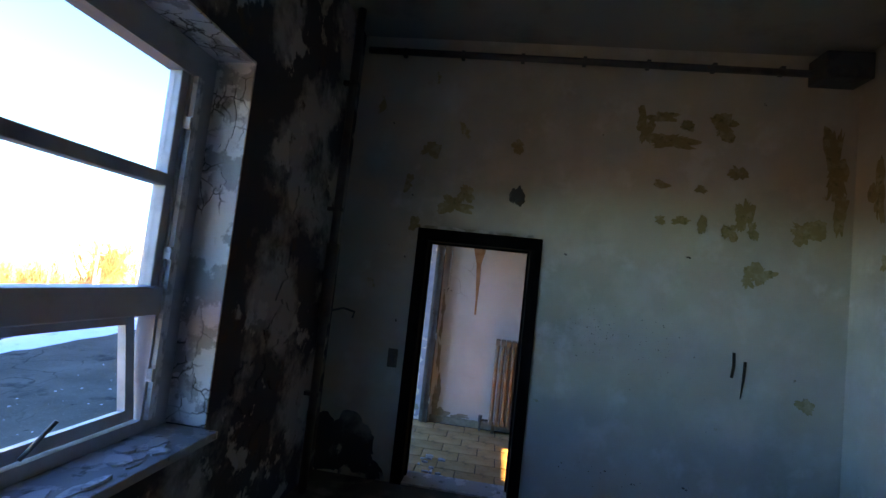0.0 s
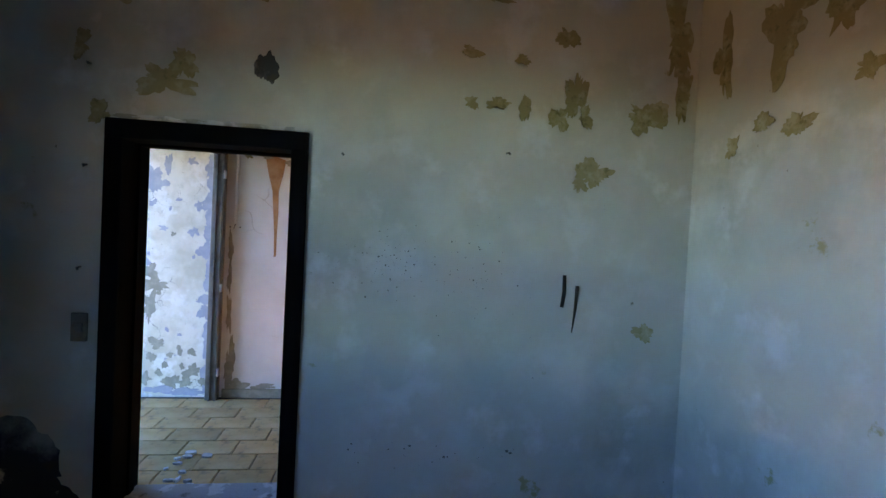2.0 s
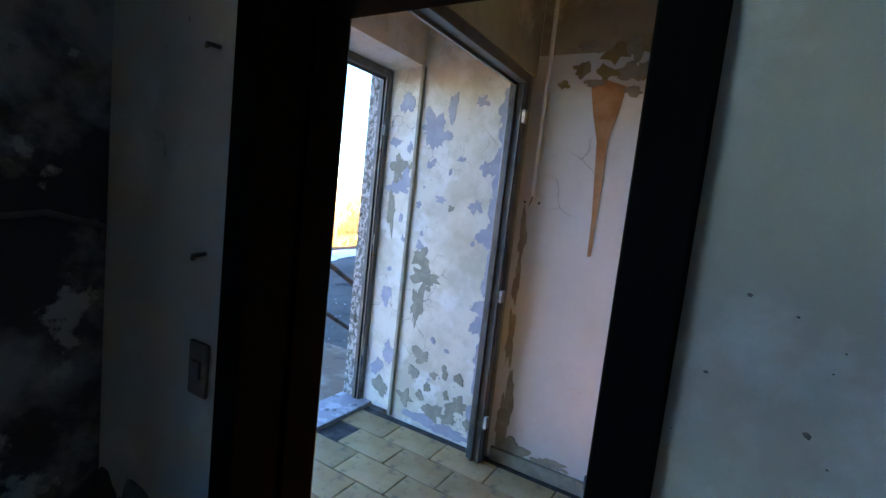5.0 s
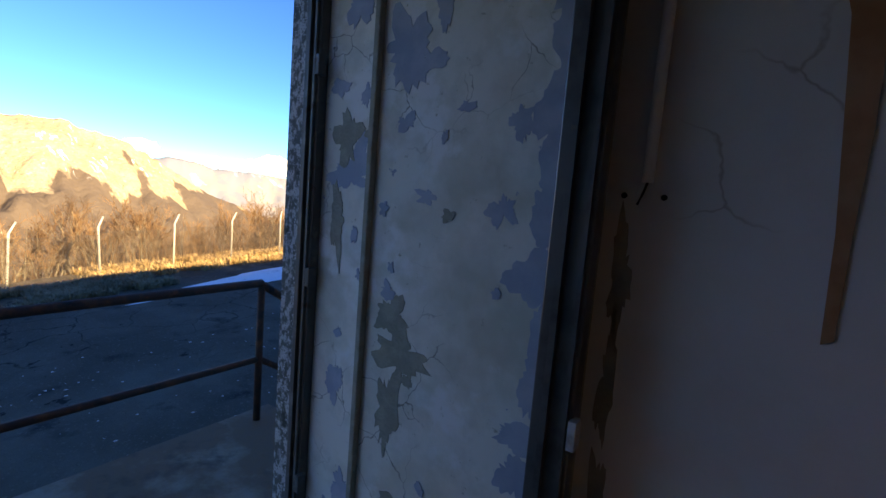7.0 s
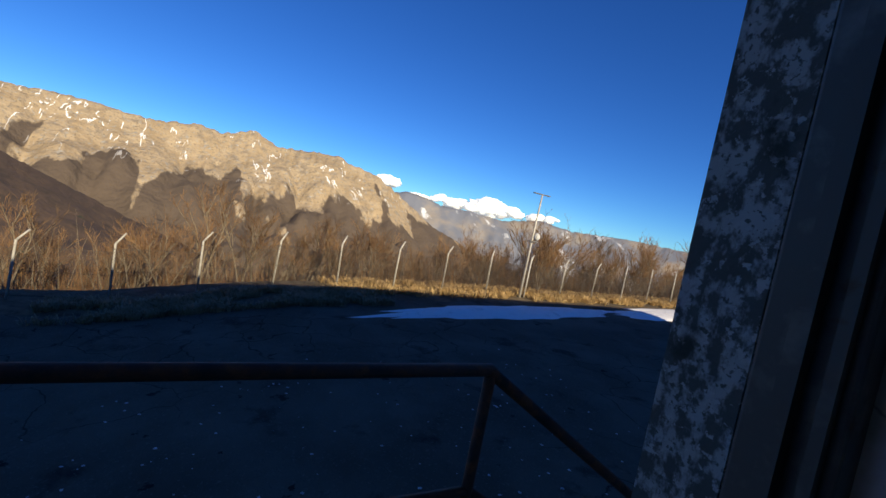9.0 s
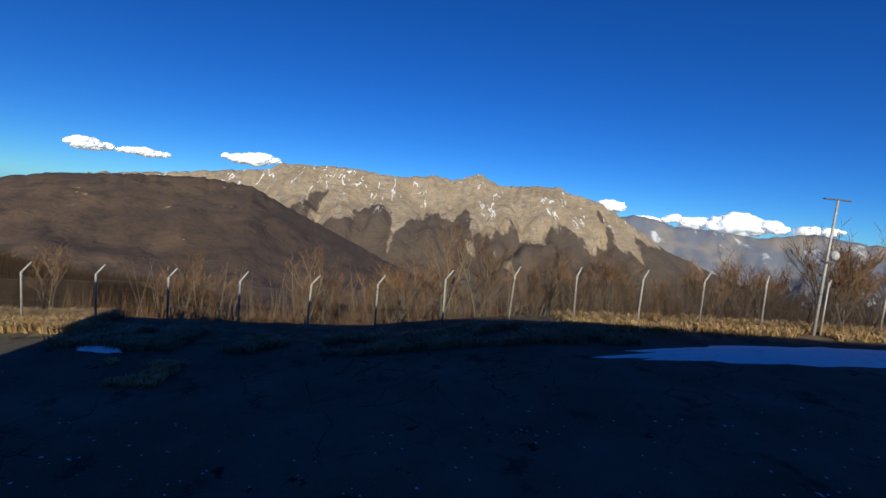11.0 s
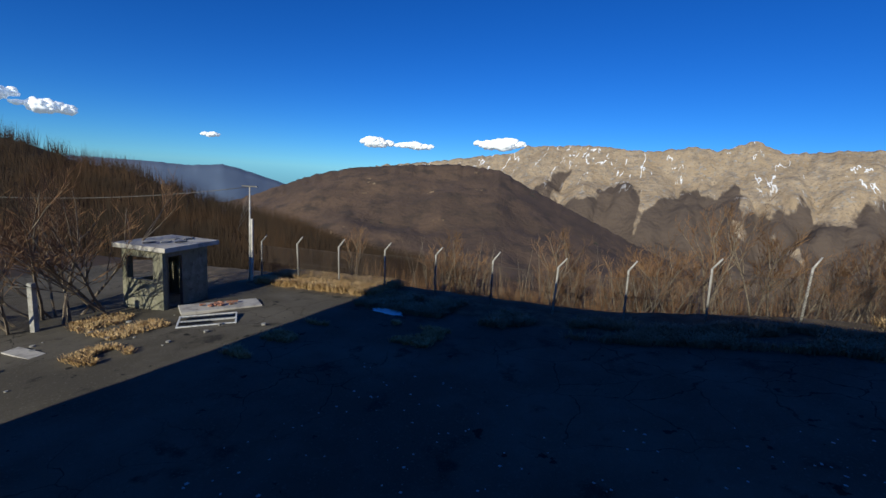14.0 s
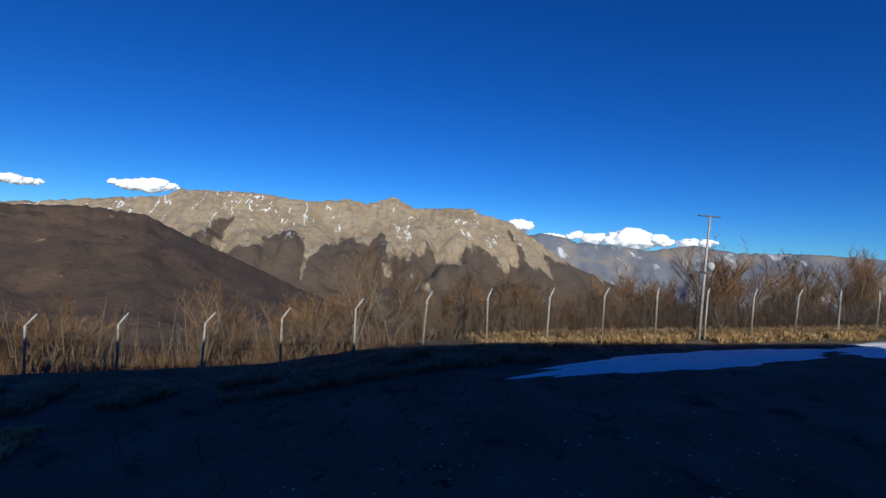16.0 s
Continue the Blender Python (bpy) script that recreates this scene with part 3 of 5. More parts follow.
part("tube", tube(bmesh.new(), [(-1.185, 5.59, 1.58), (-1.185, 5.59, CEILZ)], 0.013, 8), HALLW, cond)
part("wire", tube(bmesh.new(), [(-1.185, 5.59, 1.58), (-1.19, 5.58, 1.555), (-1.2, 5.585, 1.53)], 0.003, 5), BLACK, cond)
# black discs laid on the wall paint the dark inside of two holes
for a in (-1.235, -1.15):
    part("hole", blob((a, 5.61, 1.55), X, Z, (0, -1, 0), 0.007, 0.007, a, 0.003, 10, 0.1), BLACK, cond)


def radiator(cx, n):
    r = thing("radiator", "old cast-iron column radiator with rusty cream enamel", "radiator")
    me = None
    for i in range(n):
        if me is None:
            bm = bmesh.new()
            for dy in (-0.055, 0.0, 0.055):
                tube(bm, [(0, dy, 0.12), (0, dy, 0.16), (0, dy, 0.98), (0, dy, 1.02)], [0.016, 0.022, 0.022, 0.016], 8)
            bmesh.ops.bevel(bm_box(bm, -0.024, 0.024, -0.08, 0.08, 0.09, 0.15), geom=[e for e in bm.edges if e.verts[0].co.z < 0.11], offset=0.01, segments=1, affect="EDGES")
            bm_box(bm, -0.024, 0.024, -0.08, 0.08, 0.99, 1.05)
            me = mesh_of("column", bm, RAD)
        o = new("column", me)
        o.parent = r
        o.location = (i * 0.062, 0, 0)
    part("pipe", tube(bmesh.new(), [(-0.03, 0, 0.12), (-0.1, 0, 0.12), (-0.12, 0.0, 0.1), (-0.12, 0.0, 0.0)], 0.014, 8), PIPE, r)
    part("valve", tube(bmesh.new(), [(-0.12, 0, 0.1), (-0.12, 0, 0.17)], 0.022, 8), PIPE, r)
    for a in (0.03, n * 0.062 - 0.09):
        part("foot", bevelled(a - 0.02, a + 0.02, -0.06, 0.06, 0, 0.1, 0.004), RAD, r)
    r.location = (cx, 5.49, 0)
    return r


radiator(-0.53, 14)

# pipes and small things in the room
vp = thing("riser_pipe", "dark heating riser pipe with a sleeve in the corner", "pipe")
part("pipe", tube(bmesh.new(), [(-1.88, 3.42, 0), (-1.88, 3.42, CEILZ)], 0.032, 12), PIPE, vp)
part("sleeve", tube(bmesh.new(), [(-1.88, 3.42, 1.25), (-1.88, 3.42, 1.85)], 0.045, 12), PIPE, vp)
for zz in (0.7, 2.1, 3.1):
    part("clip", boxes((-1.955, -1.84, 3.40, 3.44, zz, zz + 0.03)), PIPE, vp)
part("hook", tube(bmesh.new(), [(-1.88, 3.46, 1.33), (-1.8, 3.6, 1.36), (-1.74, 3.715, 1.33), (-1.75, 3.715, 1.28)], 0.01, 6), PIPE, vp)
hp = thing("ceiling_pipe", "dark horizontal pipe clipped under the ceiling", "pipe")
part("pipe", tube(bmesh.new(), [(-1.9, 3.765, 3.57), (1.75, 3.765, 3.55)], 0.028, 10), PIPE, hp)
for i in range(7):
    part("clip", boxes((-1.6 + i * 0.5, -1.57 + i * 0.5, 3.755, 3.812, 3.535, 3.6)), PIPE, hp)
solid("junction_box", bevelled(1.62, 1.95, 3.60, 3.812, 3.46, 3.66, 0.01), PIPE, "dark square junction box on the pipe", "junction box")
sw = thing("light_switch", "grimy dark light switch plate", "light switch")
part("plate", bevelled(-1.44, -1.36, 3.8, 3.812, 0.91, 1.06, 0.004), DKMET, sw)
part("rocker", bevelled(-1.42, -1.38, 3.793, 3.8, 0.96, 1.01, 0.002), PIPE, sw)
for px, pz in ((-1.395, 1.83), (-1.408, 1.30), (-1.62, 2.95), (-0.1, 1.98), (-1.39, 2.35), (0.83, 2.05)):
    solid("nail", tube(bmesh.new(), [(px, 3.812, pz), (px + 0.005, 3.775, pz - 0.003), (px + 0.012, 3.77, pz - 0.012)], 0.006, 6), PIPE, "bent rusty nail in the plaster wall", "nail", "nails in the wall")
bm = bmesh.new()
tube(bm, [(1.22, 3.812, 1.36), (1.224, 3.812, 1.26), (1.213, 3.812, 1.17)], 0.011, 6)
part("spray_stroke", bm, BLACK, wall_mid, "short black spray stroke")
part("spray_stroke", tube(bmesh.new(), [(1.303, 3.812, 1.30), (1.298, 3.812, 1.17), (1.283, 3.812, 1.02)], [0.011, 0.009, 0.003], 6), BLACK, wall_mid, "short black spray stroke")
for i in range(6):
    px, pz = random.uniform(-1.92, -1.5), random.uniform(0.0, 0.45)
    part("mould_patch", blob((px - 0.04, 3.815, pz), X, Z, (0, -1, 0), random.uniform(0.08, 0.2), random.uniform(0.08, 0.22), 600 + i, 0.002 + 0.0004 * i, 26, 0.4), MOULD, wall_mid, "black mould stain")
# peeled ochre patches on the door wall: (x, z, half width, half height)
for i, (px, pz, a, b) in enumerate(((0.48, 3.05, 0.07, 0.13), (0.66, 2.96, 0.17, 0.06), (0.6, 3.16, 0.12, 0.04), (1.08, 3.12, 0.09, 0.1), (0.8, 3.1, 0.05, 0.04), (1.69, 2.33, 0.12, 0.1), (1.27, 2.42, 0.05, 0.13), (1.18, 2.28, 0.05, 0.06), (1.33, 2.3, 0.04, 0.06), (1.4, 1.97, 0.09, 0.07), (1.32, 1.9, 0.04, 0.04), (-1.0, 2.3, 0.14, 0.08), (-0.9, 2.4, 0.06, 0.08), (-1.25, 2.75, 0.08, 0.06), (0.63, 2.62, 0.06, 0.03), (0.94, 2.6, 0.04, 0.03), (1.2, 2.75, 0.05, 0.05), (0.65, 2.33, 0.04, 0.03), (0.8, 2.33, 0.06, 0.03), (0.97, 2.31, 0.03, 0.07), (1.9, 2.85, 0.07, 0.3), (1.95, 2.5, 0.04, 0.15), (1.78, 1.03, 0.06, 0.05), (-1.3, 2.1, 0.05, 0.05), (-1.4, 2.45, 0.04, 0.06), (-0.5, 2.84, 0.05, 0.05))):
    part("peeled_patch", blob((px - 0.04, 3.815, pz), X, Z, (0, -1, 0), a, b, 300 + i, 0.003 + 0.0002 * (i % 4), 30, 0.75), OCHRE, wall_mid, "ochre undercoat showing")
part("peeled_patch", blob((-0.53, 3.815, 2.42), X, Z, (0, -1, 0), 0.058, 0.1, 345, 0.003, 20, 0.4), MOULD, wall_mid, "grey hole in the plaster")
for i, (py, pz, a, b) in enumerate(((3.2, 2.6, 0.1, 0.2), (3.05, 2.75, 0.16, 0.06), (2.9, 2.62, 0.07, 0.12), (3.1, 2.15, 0.07, 0.05), (3.3, 2.2, 0.05, 0.05), (2.8, 2.3, 0.06, 0.05), (3.6, 2.6, 0.06, 0.2), (3.4, 3.0, 0.1, 0.1), (3.5, 2.1, 0.05, 0.05))):
    part("peeled_patch", blob((2.0, py, pz), Y, Z, (-1, 0, 0), a, b, 360 + i, 0.003, 26, 0.75), OCHRE, wall_east, "ochre undercoat showing")
bm = bmesh.new()
for cx, cz, dx, dz, count in ((0.18, 1.40, 0.16, 0.10, 130), (0.72, 1.33, 0.14, 0.14, 70), (0.45, 0.32, 0.3, 0.05, 26), (1.2, 0.9, 0.5, 0.4, 22)):
    for i in range(count):
        x, z, r = random.gauss(cx, dx), random.gauss(cz, dz), 0.001 + 0.0034 * random.random() ** 3
        if cz < 0.5:
            r *= 1.8
        k = [bm.verts.new((x + r * random.uniform(0.7, 1.9) * math.cos(a), 3.8125, z + r * random.uniform(0.7, 1.6) * math.sin(a))) for a in (0.2, 1.5, 2.7, 4.0, 5.2)]
        bm.faces.new(k)
part("scuff", bm, DKMET, wall_mid, "scattered small dark chips and scuffs")
for i in range(14):
    part("plaster_chunk", blob((XI, random.uniform(2.5, 3.3), random.uniform(0.4, 3.0)), Y, Z, X, random.uniform(0.05, 0.2), random.uniform(0.05, 0.16), 440 + i, 0.004 + 0.0006 * i, 26, 0.8), MOULD, wall_west, "loose curling plaster layer")
for i in range(12):
    solid("plaster_crumb", blob((random.uniform(-1.15, -0.9), random.uniform(4.0, 4.5), -0.002), X, Y, Z, random.uniform(0.01, 0.04), random.uniform(0.01, 0.03), 470 + i, random.uniform(0.008, 0.02), 8), FLAKE, "small crumb of plaster on the tiles", "debris", "plaster crumbs")

# ---- the yard ----
GY = (-60, -14, -8, 0, 3.5, 6.5, 9.5, 12.5, 15.5, 21, 27, 33, 90)
GZ = (-8.5, -5.12, -4.72, -4.38, -4.12, -3.6, -3.15, -2.92, -2.75, -2.5, -2.32, -2.1, -0.5)
FENCE_X = -23.0
EYE = Vector((-3.2, 4.9, 1.4))


def ground_z(x, y):
    z = float(np.interp(y, GY, GZ))
    if x < -24.5:
        d = -24.5 - x
        z -= 0.30 * d if d < 60 else 18 + 0.22 * (d - 60)
    return max(z, -320.0)


def strip(a, b, n, p=1.0):
    return [a + (b - a) * (i / n) ** p for i in range(n + 1)]


xs = sorted(set([round(v, 3) for v in strip(-24.5, -4600, 40, 2.4) + strip(-24.5, 12, 46) + strip(12, 1500, 10, 2.0)]))
ys = sorted(set([round(v, 3) for v in strip(-16, -3000, 26, 2.3) + strip(-16, 40, 70) + strip(40, 3000, 26, 2.3)]))
gv = [(x, y, ground_z(x, y) + (0.03 * noise.noise((x * 0.5, y * 0.5, 0)) if -30 < x < 12 else 0.0)) for x in xs for y in ys]
gf = [(i * len(ys) + j, (i + 1) * len(ys) + j, (i + 1) * len(ys) + j + 1, i * len(ys) + j + 1) for i in range(len(xs) - 1) for j in range(len(ys) - 1)]
ground = raw("ground", gv, gf, HILLGR, True)
tagged(ground, "brown winter hillside falling away below the yard", "ground", kind="structure")
# asphalt sheet of the yard, just above the ground
ax, ay = strip(-21.4, 9, 60), strip(-30, 60, 150)
av = [(x - (0.5 * noise.noise((y * 0.35, 3, 0)) if x < -21 else 0), y, ground_z(x, y) + 0.045 + 0.03 * noise.noise((x * 0.5, y * 0.5, 0)) + 0.012 * noise.noise((x * 1.7, y * 1.7, 4))) for x in ax for y in ay]
af = [(i * len(ay) + j, (i + 1) * len(ay) + j, (i + 1) * len(ay) + j + 1, i * len(ay) + j + 1) for i in range(len(ax) - 1) for j in range(len(ay) - 1)]
tagged(raw("yard_asphalt", av, af, ASPH, True), "old cracked grey asphalt yard", "asphalt", kind="structure")
vx, vy = strip(-24.6, -21.0, 9), strip(-30, 60, 180)
vv = [(x + (0.5 * noise.noise((y * 0.5, 9, 0)) if x > -21.5 else 0), y, ground_z(x, y) + 0.05 + 0.03 * math.sin(min(1, max(0, (x + 24.6) / 3.6)) * math.pi) + 0.06 * noise.noise((x * 0.9, y * 0.9, 7))) for x in vx for y in vy]
vf = [(i * len(vy) + j, (i + 1) * len(vy) + j, (i + 1) * len(vy) + j + 1, i * len(vy) + j + 1) for i in range(len(vx) - 1) for j in range(len(vy) - 1)]
tagged(raw("verge", vv, vf, SOIL, True), "rough earth verge along the fence", "verge", kind="structure")


def blades(name, spots, material, label, h=(0.12, 0.35), per=14, spread=0.16):
    v, f = [], []
    for (x, y) in spots:
        z = ground_z(x, y) + 0.05
        for _ in range(per):
            a, r = random.uniform(0, math.tau), random.uniform(0, spread)
            bx, by = x + r * math.cos(a), y + r * math.sin(a)
            hh = random.uniform(*h)
            lx, ly = math.cos(a) * hh * random.uniform(0.3, 1.1), math.sin(a) * hh * random.uniform(0.3, 1.1)
            w = random.uniform(0.008, 0.02)
            px, py = -math.sin(a) * w, math.cos(a) * w
            n = len(v)
            v += [(bx - px, by - py, z), (bx + px, by + py, z), (bx + lx * 0.5 + px, by + ly * 0.5 + py, z + hh * 0.75), (bx + lx * 0.5 - px, by + ly * 0.5 - py, z + hh * 0.75), (bx + lx, by + ly, z + hh * 0.8)]
            f += [(n, n + 1, n + 2, n + 3), (n + 3, n + 2, n + 4)]
    return tagged(raw(name, v, f, material), label, "grass", kind="stuff")


def scatter(n, x0, x1, ya, yb, thr=0.0, sc=0.6):
    out = []
    while len(out) < n:
        x, y = random.uniform(x0, x1), random.uniform(ya, yb)
        if noise.noise((x * sc, y * sc, 2.2)) > thr:
            out.append((x, y))
    return out


blades("dry_grass", scatter(1500, -24.4, -21.5, -15.5, -7.4, -0.25) + scatter(1500, -24.4, -21.8, 12, 48, -0.3), STRAW, "pale dry straw grass along the fence", (0.16, 0.46), 15, 0.24)
blades("shade_toned_grass", scatter(1700, -22.6, -19.9, -7.5, 14, -0.1), SHADEGR, "low straw tufts on the verge, colour dulled for the house's shade", (0.10, 0.34), 18, 0.22)
blades("grass_patch", scatter(260, -14.3, -12.2, -15.2, -11.8, -0.3) + scatter(130, -11.8, -10.4, -11.3, -10.0, -0.3) + scatter(160, -18.6, -16.6, -4.4, -2.0, 0.0) + scatter(140, -17.0, -13.0, -7.5, -6.4, 0.1), STRAW, "straw grass growing through the asphalt", (0.06, 0.2), 12)


def snow(c, a, b, ang, seed, h):
    v, f = [], []
    k, rings = 64, 7
    ca, sa = math.cos(ang), math.sin(ang)
    for r in range(rings + 1):
        for i in range(k):
            t = i * math.tau / k
            s = (r / rings) * (1 + 0.35 * noise.noise((math.cos(t) * 2 + seed, math.sin(t) * 2, 1)) + 0.22 * noise.noise((math.cos(t) * 7 + seed, math.sin(t) * 7, 2)))
            lx, ly = a * s * math.cos(t), b * s * math.sin(t)
            x, y = c[0] + lx * ca - ly * sa, c[1] + lx * sa + ly * ca
            v.append((x, y, ground_z(x, y) + 0.03 + h * (1 - (r / rings) ** 3) + 0.04 * noise.noise((x, y, 5)) * (1 - r / rings)))
    for r in range(rings):
        for i in range(k):
            j = (i + 1) % k
            f.append((r * k + i, r * k + j, (r + 1) * k + j, (r + 1) * k + i))
    return tagged(raw("snow_patch", v, f, SNOW, True), "old dirty melting snow patch lying on the asphalt", "snow", "snow patches")


snow((-19.3, 20.3), 7.9, 1.15, radians(95), 1.3, 0.16)
snow((-19.5, 38.0), 10.0, 1.8, radians(88), 4.1, 0.2)
snow((-19.8, -5.5), 0.9, 0.35, radians(80), 7.7, 0.1)

fv, ff = [], []
for i in range(420):
    x, y = -4.5 - 10 * random.random() ** 1.3, random.uniform(-3, 16)
    r, z = random.uniform(0.012, 0.04), ground_z(x, y) + 0.075
    b = len(fv)
    fv += [(x + r * random.uniform(0.6, 1.5) * math.cos(a), y + r * random.uniform(0.6, 1.5) * math.sin(a), z) for a in (0.1, 1.3, 2.6, 3.9, 5.1)]
    fv.append((x, y, z + r * 0.5))
    ff += [(b + k, b + (k + 1) % 5, b + 5) for k in range(5)]
tagged(raw("plaster_litter", fv, ff, FLAKE), "pale plaster crumbs littering the dark asphalt", "debris", kind="stuff")

# landing, stairs and railing
LAND = mat("rust_stained_concrete", (0.2, 0.12, 0.075), [((0.3, 0.24, 0.18), 3, 0.5, 0.65), ((0.1, 0.07, 0.05), 6, 0.55, 0.7)], bump=0.3)
solid("landing", boxes((-3.72, XO, 3.9, 6.5, -0.25, -0.06)), LAND, "rust-stained bare concrete landing slab outside the doorway", "landing", kind="structure")
solid("landing_pier", boxes((-3.6, XO, 3.95, 4.25, -4.6, -0.25), (-3.6, XO, 6.1, 6.4, -4.6, -0.25)), CONC, "concrete piers under the landing", "pier", kind="structure")
stairs = thing("stairs", "concrete outside stairs going down along the wall", "stairs", kind="structure")
for i in range(17):
    zt = -0.06 - 0.175 * (i + 1)
    part("step", boxes((-3.66, XO, 6.5 + 0.28 * i, 6.5 + 0.28 * (i + 1), zt - 0.4, zt)), CONC, stairs)
rail = thing("railing", "rusty dark steel handrail round the landing and stairs", "railing")
RX, RZ, RY = -3.58, 0.87, 6.31
S = 0.175 / 0.28
part("top_rail", tube(bmesh.new(), [(RX, 4.3, RZ), (RX, RY, RZ)], 0.026, 12), RAIL, rail)
part("top_rail", tube(bmesh.new(), [(RX, RY - 0.015, RZ), (RX, RY + 4.6, RZ - 4.6 * S)], 0.026, 12), RAIL, rail)
part("mid_rail", tube(bmesh.new(), [(RX, 4.3, 0.36), (RX, RY, 0.36)], 0.021, 10), RAIL, rail)
part("mid_rail", tube(bmesh.new(), [(RX, RY, 0.36), (RX, RY + 4.6, 0.36 - 4.6 * S)], 0.021, 10), RAIL, rail)
for yy in (4.3, RY):
    part("post", tube(bmesh.new(), [(RX, yy, -0.07), (RX, yy, RZ)], 0.024, 10), RAIL, rail)
for yy in (1.5, 3.0, 4.5):
    part("post", tube(bmesh.new(), [(RX, RY + yy, -0.1 - yy * S - 0.1), (RX, RY + yy, RZ - yy * S)], 0.022, 10), RAIL, rail)

# fence
SP = 2.88
NPOST = 24


def fence_post():
    p = thing("fence_post", "pale bent-topped metal fence post", "fence post", "posts of the perimeter fence")
    part("shaft", tube(bmesh.new(), [(0, 0, -0.4), (0, 0, 2.05), (0, 0, 2.12)], 0.045, 8), POST, p)
    part("arm", tube(bmesh.new(), [(0, 0, 2.1), (-0.1, 0.16, 2.35), (-0.17, 0.27, 2.52)], [0.042, 0.036, 0.034], 8), POST, p)
    return p


def net_mesh(w, h, step, r):
    v, f = [], []
    k = int((w + h) / step)
    for s in (1, -1):
        for i in range(k):
            a = i * step
            p0, p1 = (max(0, a - h), min(a, h)), (min(a, w), max(0, a - w))
            if s < 0:
                p0, p1 = (w - p0[0], p0[1]), (w - p1[0], p1[1])
            n = len(v)
            for p in (p0, p1):
                v += [(r, p[0], p[1] + r), (-r, p[0], p[1] + r), (0, p[0], p[1] - r * 1.2)]
            f += [(n, n + 1, n + 4, n + 3), (n + 1, n + 2, n + 5, n + 4), (n + 2, n, n + 3, n + 5)]
    for z in (0.0, h * 0.5, h):
        n = len(v)
        for p in (0, w):
            v += [(0.006, p, z + 0.006), (-0.006, p, z + 0.006), (0, p, z - 0.008)]
        f += [(n, n + 1, n + 4, n + 3), (n + 1, n + 2, n + 5, n + 4), (n + 2, n, n + 3, n + 5)]
    me = bpy.data.meshes.new("wire_net")
    me.from_pydata(v, [], f)
    me.materials.append(WIRE)
    return me


first_post = fence_post()
posts = []
for i in range(NPOST):
    y = -16.42 + SP * i
    m = pose(FENCE_X + random.uniform(-0.04, 0.04), y, ground_z(FENCE_X, y) + 0.05, random.uniform(-2.5, 2.5), random.uniform(-2, 2), random.uniform(-20, 10))
    if i == 0:
        first_post.matrix_basis = m
    else:
        copy_thing(first_post, m)
net = net_mesh(SP, 1.75, 0.11, 0.005)
for i in range(NPOST - 1):
    y = -16.42 + SP * i
    za, zb = ground_z(FENCE_X, y) + 0.2, ground_z(FENCE_X, y + SP) + 0.2
    o = new("fence_net", net)
    o.matrix_basis = Matrix.Translation((FENCE_X + 0.05, y, za)) @ Matrix(((1, 0, 0, 0), (0, 1, 0, 0), (0, (zb - za) / SP, 1, 0), (0, 0, 0, 1)))
    tagged(o, "rusty chain-link net strung between fence posts", "fence", "nets of the perimeter fence")

# masts
lm = thing("lamp_mast", "tall thin metal mast with a crossbar and white dome", "mast")
part("pole", tube(bmesh.new(), [(0, 0, -0.3), (0, 0, 3.6), (0.02, 0.02, 6.1)], [0.075, 0.06, 0.045], 10), POST, lm)
part("crossbar", bevelled(-0.06, 0.06, -0.62, 0.62, 6.08, 6.14, 0.01), DKMET, lm)
part("bracket", bevelled(0.02, 0.2, -0.28, 0.28, 3.35, 3.42, 0.01), DKMET, lm)
bm = bmesh.new()
bmesh.ops.create_uvsphere(bm, u_segments=14, v_segments=10, radius=0.19, matrix=Matrix.Translation((0.12, 0.2, 3.68)) @ Matrix.Diagonal((1, 1, 1.15, 1)))
part("dome", bm, FLAKE, lm, "white plastic dome")
part("stay", tube(bmesh.new(), [(0, 0.32, -0.2), (0, 0.3, 2.5)], 0.035, 8), POST, lm)
lm.matrix_basis = pose(-22.6, 23.2, ground_z(-22.6, 23.2) + 0.03, 0, 1.0, 0)
um = thing("utility_mast", "thin metal mast with a crossbar on a concrete stub", "mast")
part("pole", tube(bmesh.new(), [(0, 0, -0.3), (0, 0, 5.4)], [0.07, 0.04], 10), POST, um)
part("crossbar", bevelled(-0.05, 0.05, -0.45, 0.45, 5.36, 5.43, 0.01), DKMET, um)
part("concrete_post", bevelled(-0.06, 0.06, 0.06, 0.18, -0.3, 3.6, 0.015), POST, um, "pale concrete support post")
for k in range(4):
    part("cable", tube(bmesh.new(), [(0, -0.05, 4.9 - 0.3 * k), (0.1, -0.35 - 0.1 * k, 4.2 - 0.4 * k), (0.02, -0.1, 3.2 - 0.3 * k)], 0.012, 5), DKMET, um)
um.matrix_basis = pose(-21.8, -16.0, ground_z(-21.8, -16.0), 0, 0, 20)
pts = [Vector((-21.8, -16, 0.1)).lerp(Vector((-9, -40, -0.4)), i / 16) - Vector((0, 0, 3.2 * (1 - (2 * i / 16 - 1) ** 2) * 0.35)) for i in range(17)]
solid("overhead_cable", tube(bmesh.new(), pts, 0.018, 5), DKMET, "sagging dark overhead cable from the mast", "cable")

